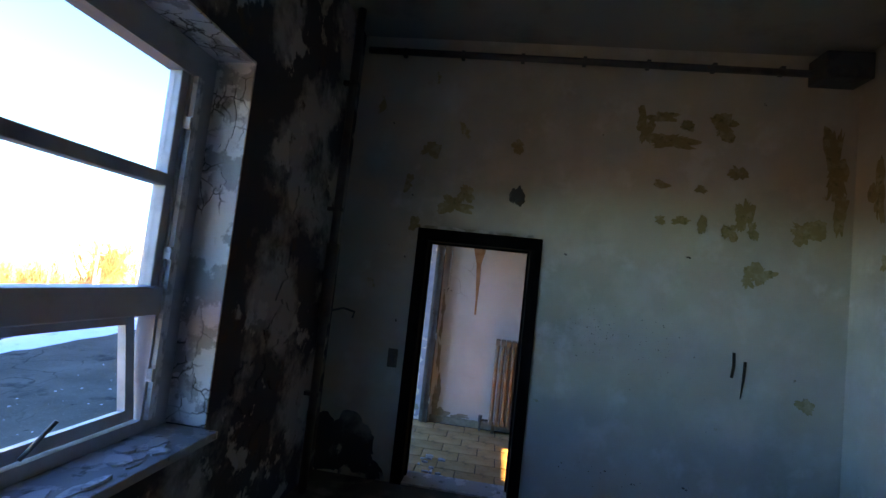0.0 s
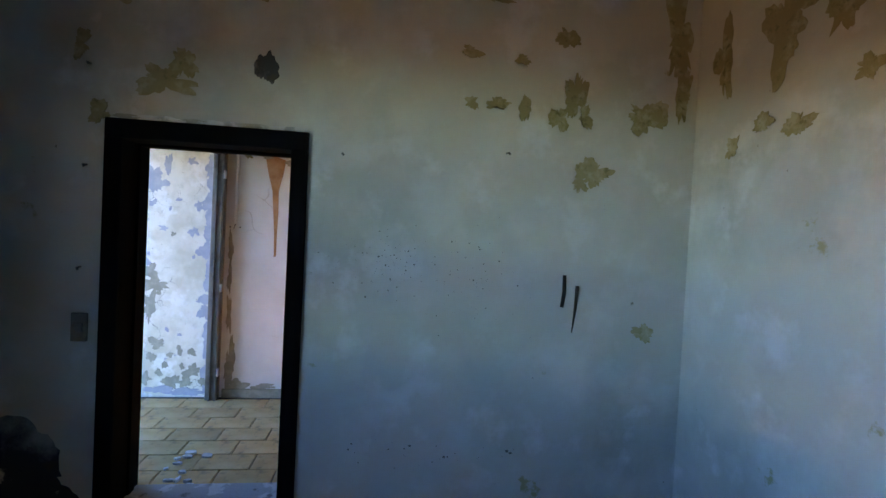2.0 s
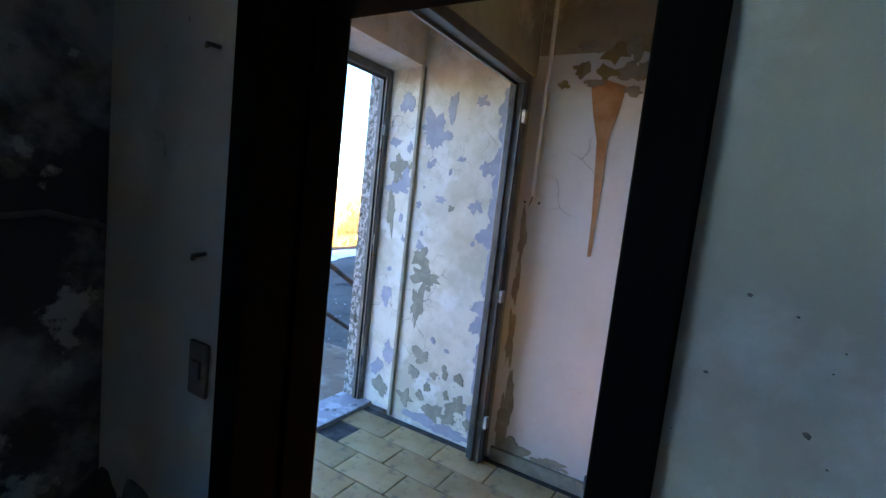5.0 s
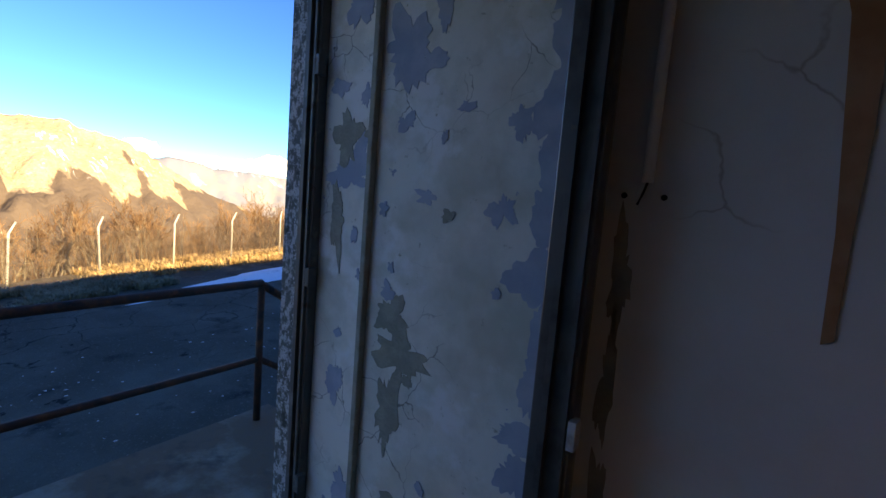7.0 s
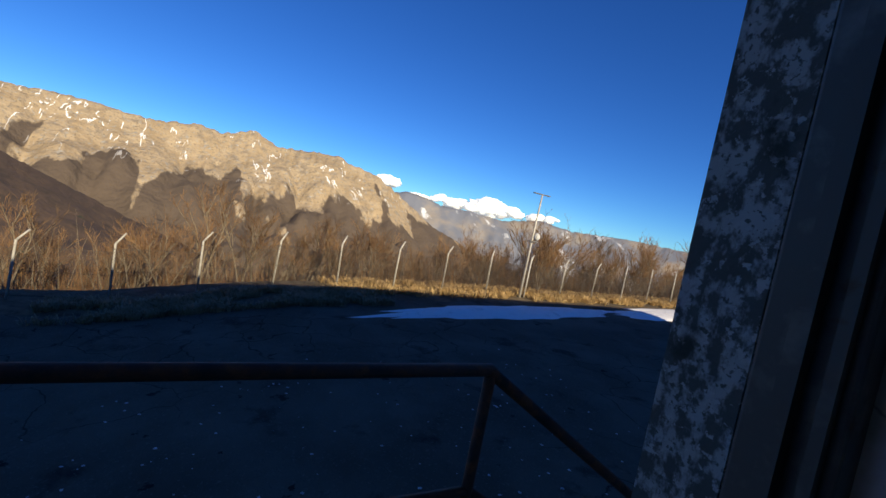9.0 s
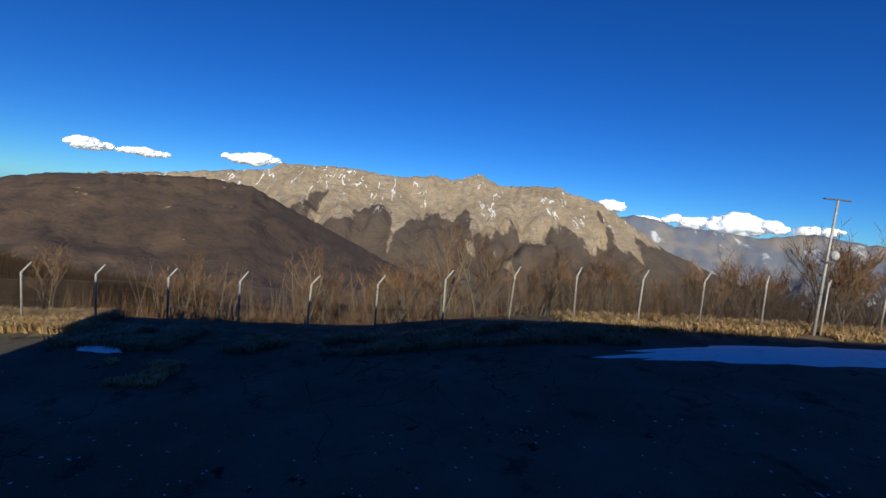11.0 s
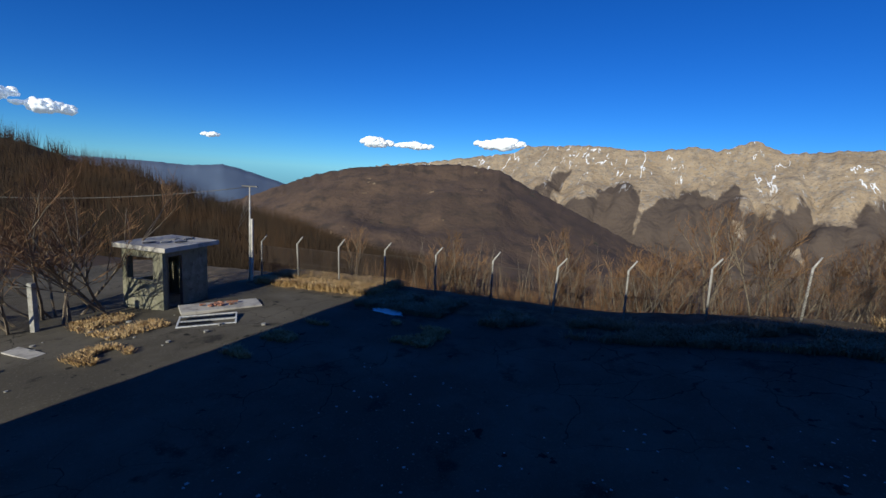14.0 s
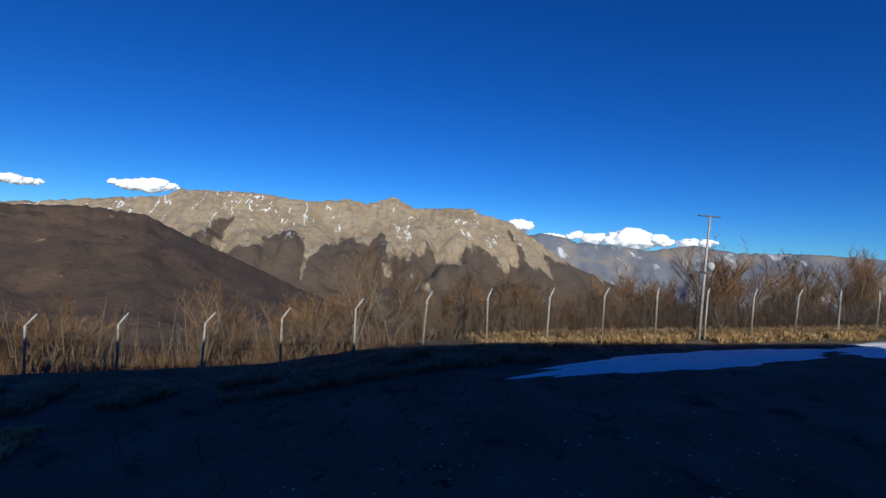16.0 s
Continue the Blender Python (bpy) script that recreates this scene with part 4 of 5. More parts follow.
# guard booth
booth = thing("guard_booth", "small derelict concrete guard booth with an open doorway", "booth")
BW, BD, BH = 2.5, 2.2, 2.25
part("wall_front", boxes((0, 0.22, -0.14, 0, 0, BH), (1.05, BW, -0.14, 0, 0, BH), (0.22, 1.05, -0.14, 0, 2.08, BH)), BOOTHW, booth)
part("wall_side", boxes((0, 0.14, -BD, -0.14, 0, 1.1), (0, 0.14, -BD, -BD + 0.2, 1.1, BH), (0, 0.14, -0.5, -0.14, 1.1, BH), (0, 0.14, -BD + 0.2, -0.5, 2.0, BH)), BOOTHW, booth)
part("wall_back", boxes((0.14, BW, -BD, -BD + 0.14, 0, 0.95), (0.14, 0.4, -BD, -BD + 0.14, 0.95, BH), (1.7, BW, -BD, -BD + 0.14, 0.95, BH), (0.4, 1.7, -BD, -BD + 0.14, 1.95, BH)), BOOTHW, booth)
part("wall_end", boxes((BW - 0.14, BW, -BD + 0.14, -0.14, 0, BH)), BOOTHW, booth)
part("roof_slab", bevelled(-0.2, BW + 0.4, -BD - 0.3, 0.35, BH, BH + 0.17, 0.02), ROOFSL, booth, "pale weathered concrete roof slab")
for i in range(5):
    part("roof_debris", blob((0.5 + 0.45 * i, -1.2 + 0.4 * (i % 3), BH + 0.17), X, Y, Z, 0.25, 0.12, 510 + i, 0.05, 12, 0.6), CONC if i % 2 else DKMET, booth)
df = part("door_post", boxes((0.22, 0.27, -0.12, 0.02, 0, 2.08), (1.0, 1.05, -0.12, 0.02, 0, 2.08), (0.27, 1.0, -0.12, 0.02, 2.03, 2.08)), ALU, booth, "grey metal door frame")
part("floor", boxes((0.14, BW - 0.14, -BD + 0.14, -0.14, 0, 0.06)), CONC, booth)
part("window_frame", boxes((0.02, 0.09, -BD + 0.2, -BD + 0.25, 1.1, 2.0), (0.02, 0.09, -0.55, -0.5, 1.1, 2.0), (0.02, 0.09, -BD + 0.25, -0.55, 1.1, 1.14), (0.02, 0.09, -BD + 0.25, -0.55, 1.96, 2.0)), DKMET, booth)
bx, by = -15.5, -14.1
BANG = 190.0
booth.matrix_basis = Matrix.Translation((bx, by, ground_z(bx, by) - 0.05)) @ Matrix.Rotation(radians(BANG), 4, "Z") @ Matrix.Diagonal((1, -1, 1.18, 1))

# slab and cast-off window before the booth
slab = solid("broken_slab", bevelled(-1.6, 1.6, -0.6, 0.6, 0, 0.14, 0.02), ROOFSL, "broken pale concrete slab before the booth", "slab")
slab.matrix_basis = pose(-16.9, -12.3, ground_z(-16.9, -12.3) + 0.04, 0, 0, 150)
bk = thing("brick_rubble", "heap of reddish bricks on the slab", "rubble")
BRICK = mat("old_brick", (0.3, 0.14, 0.09), [((0.4, 0.33, 0.27), 9, 0.5, 0.62)], bump=0.3, jitter=0.2)
for i in range(14):
    o = part("brick", bevelled(-0.12, 0.12, -0.055, 0.055, 0, 0.065, 0.006), BRICK, bk)
    o.matrix_basis = pose(random.uniform(-0.7, 0.7), random.uniform(-0.25, 0.25), random.uniform(0, 0.03), random.uniform(-8, 8), 0, random.uniform(0, 180))
bk.matrix_basis = pose(-16.9, -12.4, ground_z(-16.9, -12.4) + 0.2, 0, 0, 150)
wf = thing("fallen_window", "cast-off pale metal window lying on the asphalt", "window")
part("outer_frame", boxes((-1.05, 1.05, -0.6, -0.54, 0, 0.06), (-1.05, 1.05, 0.54, 0.6, 0, 0.06), (-1.05, -0.99, -0.54, 0.54, 0, 0.06), (0.99, 1.05, -0.54, 0.54, 0, 0.06)), FLAKE, wf)
part("middle_bar", boxes((-0.99, 0.99, -0.03, 0.03, 0, 0.06)), FLAKE, wf)
part("pane", boxes((-0.99, 0.99, 0.03, 0.54, 0.02, 0.026)), GLASS, wf)
part("pane", boxes((-0.99, 0.1, -0.54, -0.03, 0.02, 0.026)), GLASS, wf)
wf.matrix_basis = pose(-15.2, -10.95, ground_z(-15.2, -11) + 0.09, 3, -2, 138)
brd = solid("fallen_board", bevelled(-0.6, 0.6, -0.25, 0.25, 0, 0.05, 0.01), ROOFSL, "pale broken board lying on the asphalt", "board")
brd.matrix_basis = pose(-10.15, -12.9, ground_z(-10.1, -12.9) + 0.06, 2, 1, 100)
for i in range(22):
    x, y = random.uniform(-16, -7), random.uniform(-14, -8.5)
    o = solid("stone", blob((0, 0, 0), X, Y, Z, 1, 0.8, 530 + i, 0.7, 9), CONC, "small loose stone lying on the asphalt", "stone", "stones on the asphalt")
    s = random.uniform(0.03, 0.1)
    o.matrix_basis = Matrix.Translation((x, y, ground_z(x, y) + 0.06)) @ Matrix.Diagonal((s, s, s, 1))

# chain-link gate and low wall beyond the booth
gate = thing("mesh_gate", "chain-link gate between two concrete posts", "gate")
part("post", bevelled(-0.1, 0.1, -0.1, 0.1, -0.3, 2.1, 0.02), CONC, gate)
part("post", bevelled(-0.1, 0.1, 2.73, 2.93, -0.3, 2.1, 0.02), CONC, gate)
for zz in (0.15, 1.9):
    part("bar", tube(bmesh.new(), [(0, 0.1, zz), (0, 2.73, zz)], 0.025, 8), DKMET, gate)
o = new("net", net)
o.parent = gate
o.location = (0, 0, 0.15)
gate.matrix_basis = pose(-10.6, -18.2, ground_z(-10.6, -18) - 0.05, 0, 0, 20)
lw = solid("low_wall", bevelled(-0.15, 0.15, -6, 0, -0.3, 0.85, 0.03), CONC, "low weathered concrete wall beside the gate", "wall")
lw.matrix_basis = pose(-10.4, -18.5, ground_z(-10.4, -18.5), 0, 0, 35)
hut = thing("roadside_hut", "small pale rendered hut with a flat roof", "hut")
part("wall", boxes((-1.3, 1.3, -1.1, 1.1, -0.5, 2.5)), CONC, hut)
part("roof", bevelled(-1.6, 1.6, -1.4, 1.4, 2.5, 2.68, 0.02), CONC, hut)
# dark panel on the solid wall, painting the unlit inside of an opening
part("opening", boxes((1.28, 1.31, -0.5, 0.4, 1.0, 1.9)), PIPE, hut)
hut.matrix_basis = pose(-20.5, 47, ground_z(-20.5, 47), 0, 0, 20)


# ---- trees ----
def bare_tree(seed, h, stems, spread, thick=0.02):
    """Forked bare tree: tapered three- and four-sided limbs down to twigs. Returns trunk and twig meshes."""
    rng = random.Random(seed)
    tv, tf, wv, wf_ = [], [], [], []

    def limb(v, f, pts, r0, r1, n):
        base = len(v)
        for i, p in enumerate(pts):
            d = (pts[min(i + 1, len(pts) - 1)] - pts[max(i - 1, 0)]).normalized()
            a = d.orthogonal().normalized()
            b = d.cross(a)
            r = r0 + (r1 - r0) * i / (len(pts) - 1)
            v.extend(tuple(p + (a * math.cos(k * math.tau / n) + b * math.sin(k * math.tau / n)) * r) for k in range(n))
        for i in range(len(pts) - 1):
            for k in range(n):
                f.append((base + i * n + k, base + i * n + (k + 1) % n, base + (i + 1) * n + (k + 1) % n, base + (i + 1) * n + k))

    def grow(p, d, ln, r, depth):
        pts = [p]
        seg = 4 if depth < 2 else 2
        for i in range(seg):
            d = (d + Vector((rng.uniform(-1, 1), rng.uniform(-1, 1), rng.uniform(-0.4, 0.9))) * 0.16).normalized()
            pts.append(pts[-1] + d * ln / seg)
        if depth < 2:
            limb(tv, tf, pts, r, r * 0.35, 5 if depth == 0 else 4)
        else:
            limb(wv, wf_, pts, max(r * 0.9, 0.009), 0.005, 3)
        if depth == 3:
            return
        kids = (7, 6, 4)[depth]
        for i in range(kids):
            t = rng.uniform(0.25, 1.0) if depth else rng.uniform(0.3, 1.0)
            q = pts[min(int(t * seg), seg - 1)].lerp(pts[min(int(t * seg) + 1, seg)], (t * seg) % 1)
            a = rng.uniform(0, math.tau)
            nd = (d * rng.uniform(0.7, 1.2) + Vector((math.cos(a), math.sin(a), rng.uniform(-0.1, 0.5))) * rng.uniform(0.35, 0.8)).normalized()
            grow(q, nd, ln * rng.uniform(0.3, 0.6), r * 0.42, depth + 1)

    for s in range(stems):
        a = rng.uniform(0, math.tau)
        grow(Vector((rng.uniform(-0.15, 0.15) * stems, rng.uniform(-0.15, 0.15) * stems, -0.2)), Vector((math.cos(a) * spread, math.sin(a) * spread, 1)).normalized(), h * rng.uniform(0.6, 0.8), thick * h / (1 + 0.2 * stems), 0)
    return (tv, tf), (wv, wf_)


def tree_thing(seed, h, stems, spread, label, group, thick=0.02):
    (tv, tf), (wv, wf_) = bare_tree(seed, h, stems, spread, thick)
    t = thing("bare_tree", label, "tree", group)
    for nm, v, f, m in (("trunk", tv, tf, BARK), ("crown", wv, wf_, TWIG)):
        o = raw(nm, v, f, m)
        o.parent = t
    return t


LBL = "leafless winter tree with pale trunk and brown twigs"
kinds = [tree_thing(11, 4.4, 4, 0.4, LBL, "bare trees beyond the fence"), tree_thing(12, 4.8, 4, 0.3, LBL, "bare trees beyond the fence"),
         tree_thing(13, 3.8, 4, 0.55, LBL, "bare trees beyond the fence"), tree_thing(14, 5.0, 3, 0.35, LBL, "bare trees beyond the fence"),
         tree_thing(15, 4.0, 4, 0.5, LBL, "bare trees beyond the fence")]
used = [False] * 5


def plant(x, y, k, s):
    m = pose(x, y, ground_z(x, y), random.uniform(-4, 4), random.uniform(-4, 4), random.uniform(0, 360)) @ Matrix.Diagonal((s, s, s, 1))
    if not used[k]:
        used[k] = True
        kinds[k].matrix_basis = m
        return kinds[k]
    o = copy_thing(kinds[k], m)
    o.matrix_basis = m
    return o


n = 0
while n < 165:
    y = random.uniform(-13, 66)
    x = (-24.8 if y > 13 else -28.0) - 24 * random.random() ** 1.6
    if y < 0 and random.random() < 0.5:
        continue
    if y < -6 and x < -33:
        continue
    big = 1.0 if 2 < y < 10 else (1.0 if y > 26 else 0.78)
    plant(x, y, random.randrange(5), big * random.uniform(0.7, 1.15))
    n += 1
for x, y, s in ((-24.5, 26.5, 1.15), (-25, 29, 1.1), (-26.6, 5.0, 0.9), (-26.2, 7.0, 0.95), (-26, 34, 1.1), (-25, 40, 1.1), (-24.6, 46, 1.1), (-22, 52, 1.2), (-24, -10.5, 0.6), (-27.0, 9.0, 0.95)):
    plant(x, y, random.randrange(5), s)
bt = tree_thing(31, 6.4, 8, 0.85, "spreading leafless tree tangled beside the guard booth", "", 0.03)
bt.matrix_basis = pose(-13.4, -16.3, ground_z(-13.4, -16.3))
bt2 = tree_thing(37, 5.4, 8, 0.95, "leafless thorny shrub growing beside the gate", "", 0.03)
bt2.matrix_basis = pose(-11.9, -17.2, ground_z(-11.9, -17.2))


def shoots(name, spots, material, label, h, per, spread, w):
    v, f = [], []
    for x, y, z in spots:
        for _ in range(per):
            a, r = random.uniform(0, math.tau), random.uniform(0, spread)
            px, py = x + r * math.cos(a), y + r * math.sin(a)
            hh = random.uniform(*h)
            tx, ty = random.uniform(-0.28, 0.28) * hh, random.uniform(-0.28, 0.28) * hh
            n = len(v)
            ww = w * random.uniform(0.6, 1.3)
            v += [(px - ww, py - ww, z), (px + ww, py - ww, z), (px, py + ww, z), (px + tx, py + ty, z + hh)]
            f += [(n, n + 1, n + 3), (n + 1, n + 2, n + 3), (n + 2, n, n + 3)]
    return tagged(raw(name, v, f, material), label, "thicket", kind="stuff")


sp = []
for _ in range(4200):
    y = random.uniform(-14, 80)
    x = -24.4 - 45 * random.random() ** 1.5 if y > 13 else -29.5 - 38 * random.random() ** 1.2
    sp.append((x, y, ground_z(x, y)))
st = []
for _ in range(950):
    y = random.uniform(-10, 60)
    x = (-24.5 if y > 13 else -27.5) - 12 * random.random()
    st.append((x, y, ground_z(x, y)))
shoots("pale_stems", st, BARK, "slender pale bare stems standing in the thicket", (2.2, 4.2), 1, 0.1, 0.022)
shoots("thicket", sp, TWIG, "dense brown thicket of bare shoots", (0.6, 2.6), 6, 0.9, 0.014)


# ---- hills and mountains, laid out by bearing from the landing ----
def ridge_mesh(name, bear, elev, r0, z0, r1, r2, na, nr, rough, material, label, gull=0.0, seed=0.0, category="mountain"):
    v, f = [], []
    b0, b1 = bear[0], bear[-1]
    for i in range(na + 1):
        b = b0 + (b1 - b0) * i / na
        e = float(np.interp(b, bear, elev))
        zr = EYE.z + r1 * math.tan(radians(e))
        ca, sa = math.cos(radians(b)), math.sin(radians(b))
        for j in range(nr + 1):
            t = j / nr
            r = r0 + (r2 - r0) * t
            x, y = EYE.x - r * ca, EYE.y + r * sa
            s = (r - r0) / (r1 - r0)
            if s <= 1:
                z = z0 + (zr - z0) * (0.35 * s + 0.65 * s * s)
                env = math.sin(min(1, s * 1.02) * math.pi) ** 0.8
                if gull:
                    wob = 90 * noise.noise((x * 0.004, y * 0.004, seed + 9))
                    g = noise.noise(((y + wob) * 0.0034 + seed, r * 0.0011, seed))
                    g2 = noise.noise(((y - wob) * 0.0095 + seed, r * 0.004, seed + 4))
                    z -= env * gull * (1 - 2.4 * abs(g)) + env * gull * 0.4 * (1 - 2.4 * abs(g2))
                z += env * rough * noise.fractal((x * 0.004 + seed, y * 0.004, seed), 1.0, 2.1, 6)
            else:
                z = zr - (r - r1) * 0.35
            if 0.9 < s <= 1.05:
                z += rough * 0.16 * noise.fractal((b * 1.6, seed, 2.0), 1.0, 2.0, 5)
            v.append((x, y, z))
    for i in range(na):
        for j in range(nr):
            a = i * (nr + 1) + j
            f.append((a, a + nr + 1, a + nr + 2, a + 1))
    return tagged(raw(name, v, f, material, True), label, category, kind="structure")


def mountain_mat():
    m = mat("mountain_rock", (0.33, 0.255, 0.165), [((0.40, 0.32, 0.22), 0.008, 0.42, 0.62), ((0.24, 0.2, 0.155), 0.022, 0.5, 0.66, 10), ((0.3, 0.29, 0.27), 0.05, 0.55, 0.66, 10), ((0.2, 0.165, 0.12), 0.1, 0.56, 0.64, 10)], rough=0.95, bump=1.0, bscale=0.03)
    nt = m.node_tree
    bs = nt.nodes["Principled BSDF"]
    for nd in nt.nodes:
        if nd.type == "BUMP":
            nd.inputs["Distance"].default_value = 12
    old = bs.inputs["Base Color"].links[0].from_socket
    geo = nt.nodes.new("ShaderNodeNewGeometry")
    sep = nt.nodes.new("ShaderNodeSeparateXYZ")
    nt.links.new(geo.outputs["Position"], sep.inputs[0])

    def math_node(op, a, b):
        k = nt.nodes.new("ShaderNodeMath")
        k.operation = op
        for i, q in enumerate((a, b)):
            if isinstance(q, (int, float)):
                k.inputs[i].default_value = q
            else:
                nt.links.new(q, k.inputs[i])
        return k.outputs[0]

    def ranged(src, lo, hi):
        k = nt.nodes.new("ShaderNodeMapRange")
        k.inputs[1].default_value, k.inputs[2].default_value = lo, hi
        nt.links.new(src, k.inputs[0])
        return k.outputs[0]

    def noisy(scale, stretch, det=6):
        mp = nt.nodes.new("ShaderNodeMapping")
        mp.inputs["Scale"].default_value = stretch
        nt.links.new(geo.outputs["Position"], mp.inputs[0])
        k = nt.nodes.new("ShaderNodeTexNoise")
        k.inputs["Scale"].default_value, k.inputs["Detail"].default_value = scale, det
        nt.links.new(mp.outputs[0], k.inputs["Vector"])
        return k.outputs[0]

    def mixed(fac, a, c):
        k = nt.nodes.new("ShaderNodeMix")
        k.data_type = "RGBA"
        nt.links.new(fac, k.inputs[0])
        nt.links.new(a, k.inputs[6])
        k.inputs[7].default_value = (*c, 1)
        return k.outputs[2]

    # brown woods climb in tongues from below
    tong = math_node("MULTIPLY", math_node("SUBTRACT", noisy(0.0085, (0.25, 0.8, 0.3), 9), 0.5), 820)
    line = math_node("ADD", math_node("MULTIPLY", sep.outputs[2], -1), tong)
    c = mixed(ranged(line, 38, 62), old, (0.10, 0.078, 0.062))
    # snow in narrow gullies high up
    band = math_node("ABSOLUTE", math_node("SUBTRACT", noisy(0.011, (0.2, 1, 0.22), 5), 0.5), 0)
    sn = ranged(band, 0.009, 0.005)
    br = ranged(noisy(0.013, (1, 1, 1), 4), 0.51, 0.54)
    hi = ranged(sep.outputs[2], -40, 60)
    c = mixed(math_node("MULTIPLY", math_node("MULTIPLY", sn, br), hi), c, (0.85, 0.87, 0.9))
    nt.links.new(c, bs.inputs["Base Color"])
    return m


ROCK = mountain_mat()
HILLB = mat("bare_forest_hill", (0.085, 0.06, 0.045), [((0.125, 0.085, 0.058), 0.006, 0.45, 0.6), ((0.062, 0.047, 0.037), 0.02, 0.5, 0.65), ((0.3, 0.22, 0.13), 0.012, 0.69, 0.7), ((0.05, 0.055, 0.035), 0.018, 0.66, 0.69)], rough=0.95, bump=0.8, bscale=0.08)
for nd in HILLB.node_tree.nodes:
    if nd.type == "BUMP":
        nd.inputs["Distance"].default_value = 4
# no air haze is rendered; its blue is mixed into both ridge colours
FARB = mat("haze_tinted_ridge", (0.10, 0.14, 0.22), [((0.12, 0.16, 0.24), 0.002, 0.45, 0.6)], rough=1, bump=0)
FARS = mat("haze_tinted_snowy_ridge", (0.17, 0.19, 0.24), [((0.3, 0.27, 0.24), 0.003, 0.45, 0.6), ((0.6, 0.63, 0.68), 0.006, 0.6, 0.66, 8, (0.5, 1, 0.6))], rough=1, bump=0)

ridge_mesh("mountain", (-34, -27.8, -21, -17.5, -16.2, -14.3, -8.5, -2.2, 1.9, 4.1, 6.2, 7.3, 9.8, 13.6, 17, 18, 19.5, 21.5, 25.7, 29.2, 36, 44),
           (0.6, 1.45, 2.55, 3.1, 3.9, 4.1, 4.4, 3.95, 4.6, 4.2, 5.0, 5.35, 4.15, 4.4, 4.55, 4.0, 3.7, 3.3, 0.85, -1.5, -4.0, -6.0),
           1150, -330, 2700, 3300, 420, 110, 55, ROCK, "long tan rocky mountain ridge with snow gullies", 75, 3.3)
ridge_mesh("forest_hill", (-64, -54, -49, -45, -41.4, -37, -30, -24, -19, -15, -11, -7, -3, 4, 12),
           (-7, -5.2, -4.0, -2.4, -0.95, 0.2, 1.0, 1.4, 1.0, -1.0, -2.8, -4.6, -6.4, -9, -11),
           420, -200, 1500, 1900, 220, 60, 30, HILLB, "dark brown forested spur below the mountain", 0, 8.1, "hill")
ridge_mesh("far_ridge", (-75, -64, -58, -54, -51, -49.4, -47, -43.5, -40, -36), (-1.2, -0.3, -0.4, -0.6, -0.3, -0.6, -1.3, -2.4, -2.8, -3.2), 2600, -400, 3800, 4000, 120, 20, 30, FARB, "distant ridge tinted blue for haze", 20, 5.0)
ridge_mesh("snowy_ridge", (18, 22, 25.7, 28, 30, 33.5, 37.7, 42, 46, 52, 70), (0.5, 1.4, 2.2, 1.9, 1.3, 1.3, 0.9, 1.8, 1.2, 1.5, 1.0), 2900, -400, 4100, 4300, 180, 24, 60, FARS, "distant mountains with snow, tinted blue for haze", 60, 9.0)
WB = (-100, -80, -71.5, -69, -67, -63.5, -59.5, -55, -52.3, -46.5, -43.3, -39.6, -34.4, -28, -22)
WE = (4.5, 3.2, 1.2, 1.0, 0.6, -0.8, -1.5, -3.4, -4.6, -6.2, -7.0, -8.6, -10.6, -12, -13.5)
ridge_mesh("wooded_slope", WB, WE, 33, -11.5, 150, 230, 150, 40, 2.5, HILLGR, "near slope of brown leafless woods", 0, 2.0, "hill")
wsp = []
for _ in range(5200):
    b = random.uniform(-98, -24)
    r = 42 + 112 * random.random() ** 0.8
    e = float(np.interp(b, WB, WE))
    s = (r - 33) / 117
    zr = EYE.z + 150 * math.tan(radians(e))
    z = -11.5 + (zr + 11.5) * (0.35 * s + 0.65 * s * s)
    wsp.append((EYE.x - r * math.cos(radians(b)), EYE.y + r * math.sin(radians(b)), z - 0.8))
shoots("slope_woods", wsp, WOODS, "brown leafless woods covering the slope", (1.4, 5.4), 11, 1.3, 0.042)

# clouds
CLOUD = mat("cloud", (0.9, 0.9, 0.9), rough=1, bump=0)
# a weak glow put into the clouds brightens their undersides like scattered daylight
CLOUD.node_tree.nodes["Principled BSDF"].inputs["Emission Color"].default_value = (0.8, 0.85, 0.95, 1)
CLOUD.node_tree.nodes["Principled BSDF"].inputs["Emission Strength"].default_value = 0.28


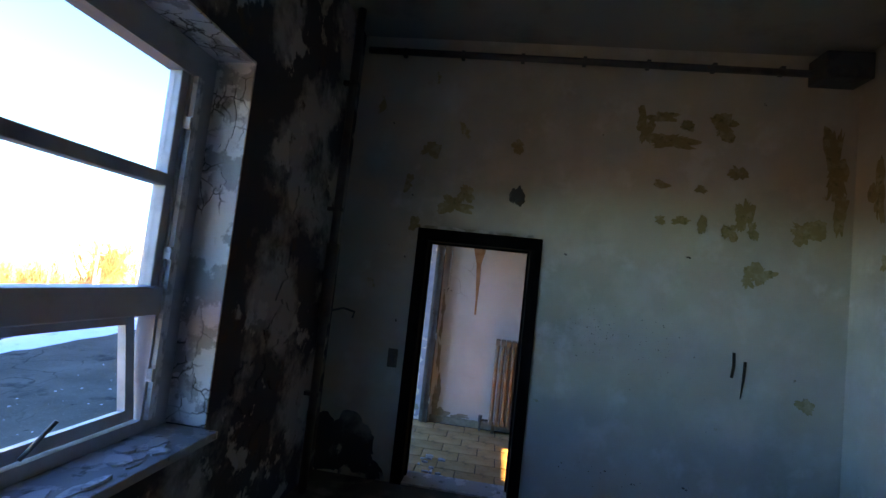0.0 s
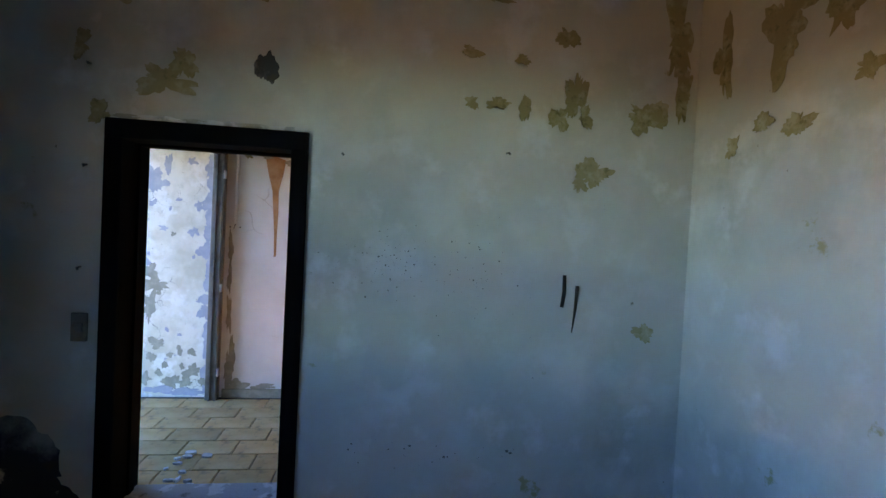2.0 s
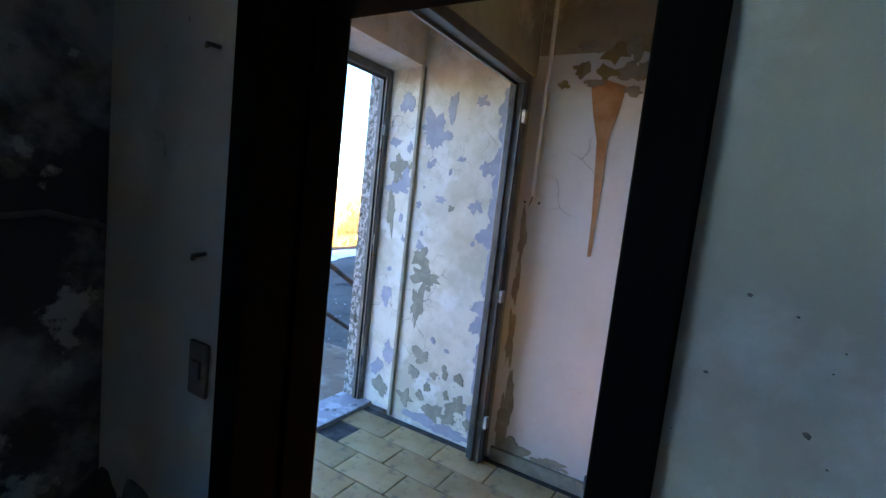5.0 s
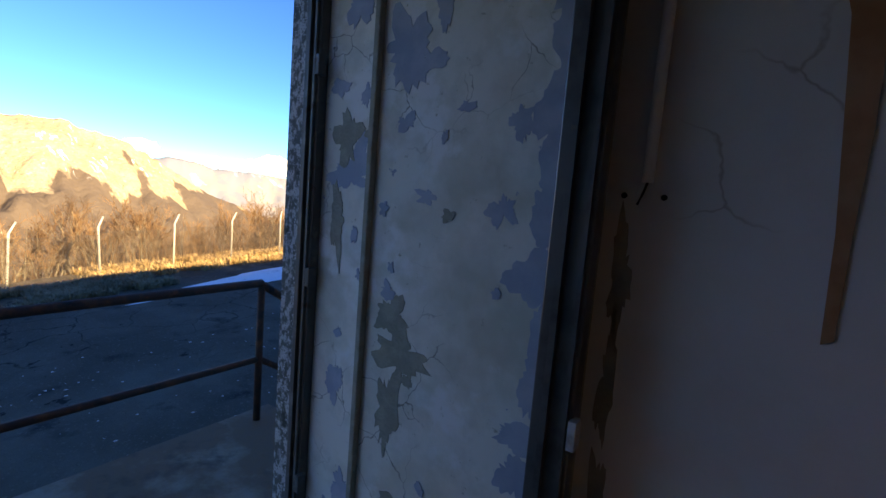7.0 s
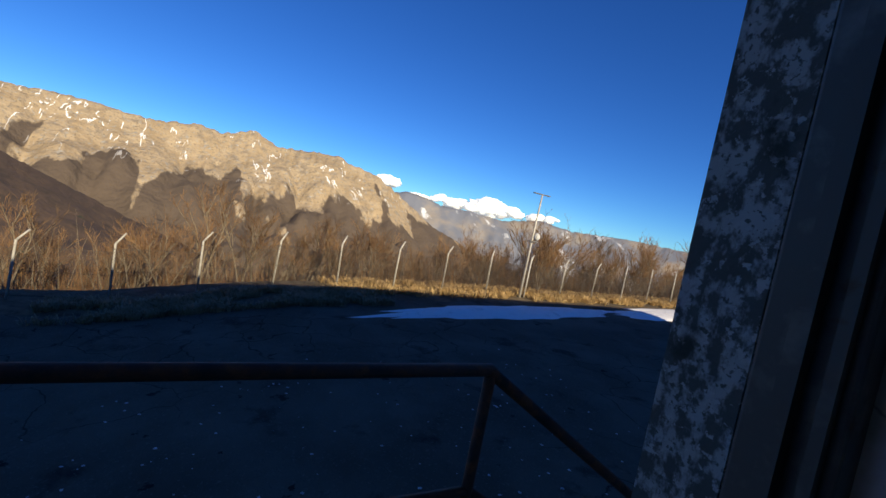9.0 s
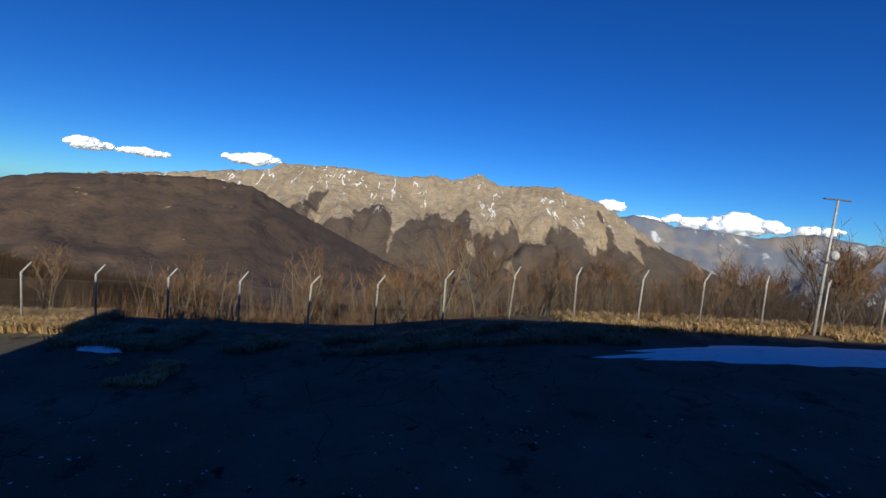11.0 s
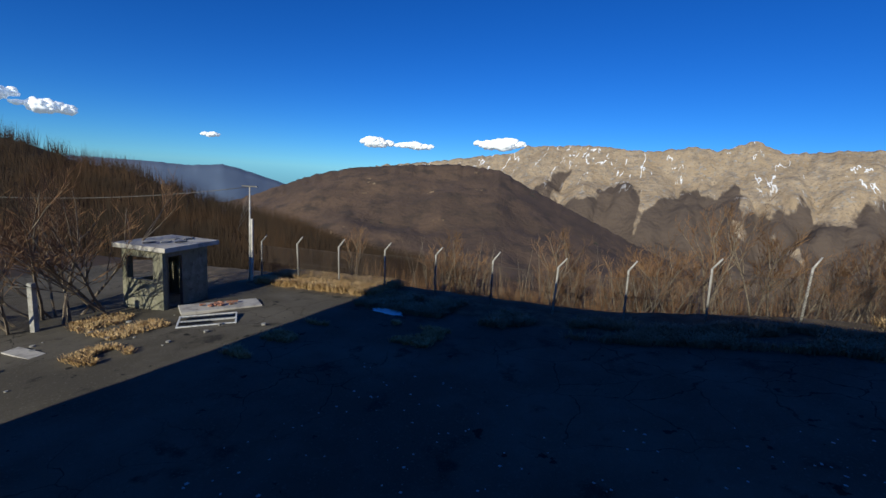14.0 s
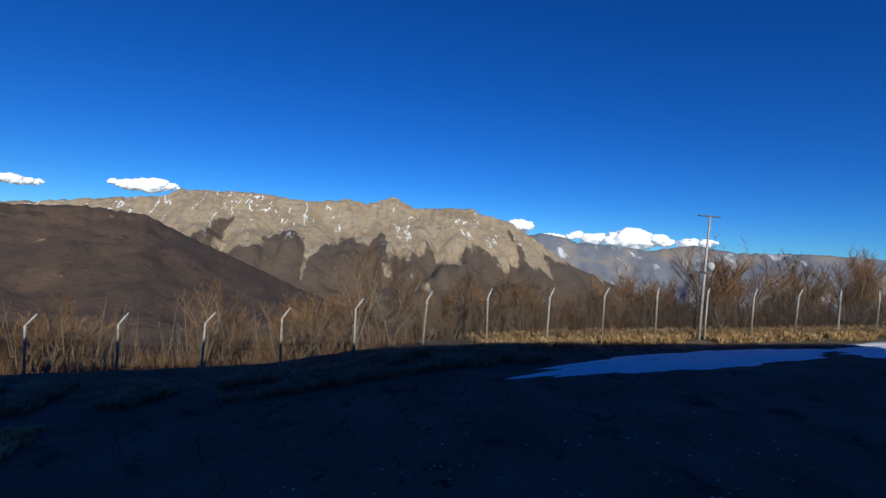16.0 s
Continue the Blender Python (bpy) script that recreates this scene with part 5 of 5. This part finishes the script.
def cloud(bear, elev, w, h, seed):
    rng = random.Random(seed)
    bm = bmesh.new()
    r = 4300
    for i in range(26):
        u = rng.uniform(-1, 1)
        b = radians(bear + u * w)
        s = (1 - 0.75 * abs(u)) * rng.uniform(0.6, 1.1)
        c = Vector((EYE.x - r * math.cos(b), EYE.y + r * math.sin(b), EYE.z + r * math.tan(radians(elev + rng.uniform(-0.2, 0.5) * h))))
        rad = r * math.tan(radians(h * 1.35)) * s
        geo = bmesh.ops.create_icosphere(bm, subdivisions=3, radius=1, matrix=Matrix.Translation(c) @ Matrix.Diagonal((rad * 1.2, rad * 1.7, rad * 0.8, 1)))
        for vt in geo["verts"]:
            d = (vt.co - c)
            vt.co += d * (0.4 * noise.fractal(vt.co * (1.6 / rad) + Vector((seed, 0, 0)), 1.0, 2.0, 4))
    for fc in bm.faces:
        fc.smooth = True
    return solid("cloud", bm, CLOUD, "small white fair-weather cloud behind the ridge", "cloud", "clouds", "structure")


for i, c in enumerate(((-34.0, 3.2, 1.8, 0.55), (-29.5, 3.1, 2.3, 0.4), (-19.3, 3.9, 3.0, 0.65), (-70, 4.7, 2.4, 0.7), (-65.5, 3.8, 2.6, 0.55), (-52, 2.7, 1.0, 0.25), (36, 1.8, 8.0, 0.95), (23.0, 2.8, 1.0, 0.6), (27, 1.6, 1.4, 0.5))):
    cloud(*c, i + 2)

# ---- hall tiles ----
TW, TH = 0.35, 0.215
tile_me = mesh_of("tile", bevelled(-TW / 2 + 0.004, TW / 2 - 0.004, -TH / 2 + 0.004, TH / 2 - 0.004, -0.016, 0, 0.003), TILE)
row = 0
yy = 4.035 + TH / 2
while yy < 5.61 - TH / 2 + 0.06:
    for i in range(14):
        o = new("tile", tile_me)
        o.parent = hall_floor
        o.matrix_basis = pose(-2.04 + TW * i + (TW / 2 if row % 2 else 0), yy, random.uniform(-0.002, 0.001), random.uniform(-0.5, 0.5), random.uniform(-0.5, 0.5), random.uniform(-0.4, 0.4))
    yy += TH
    row += 1
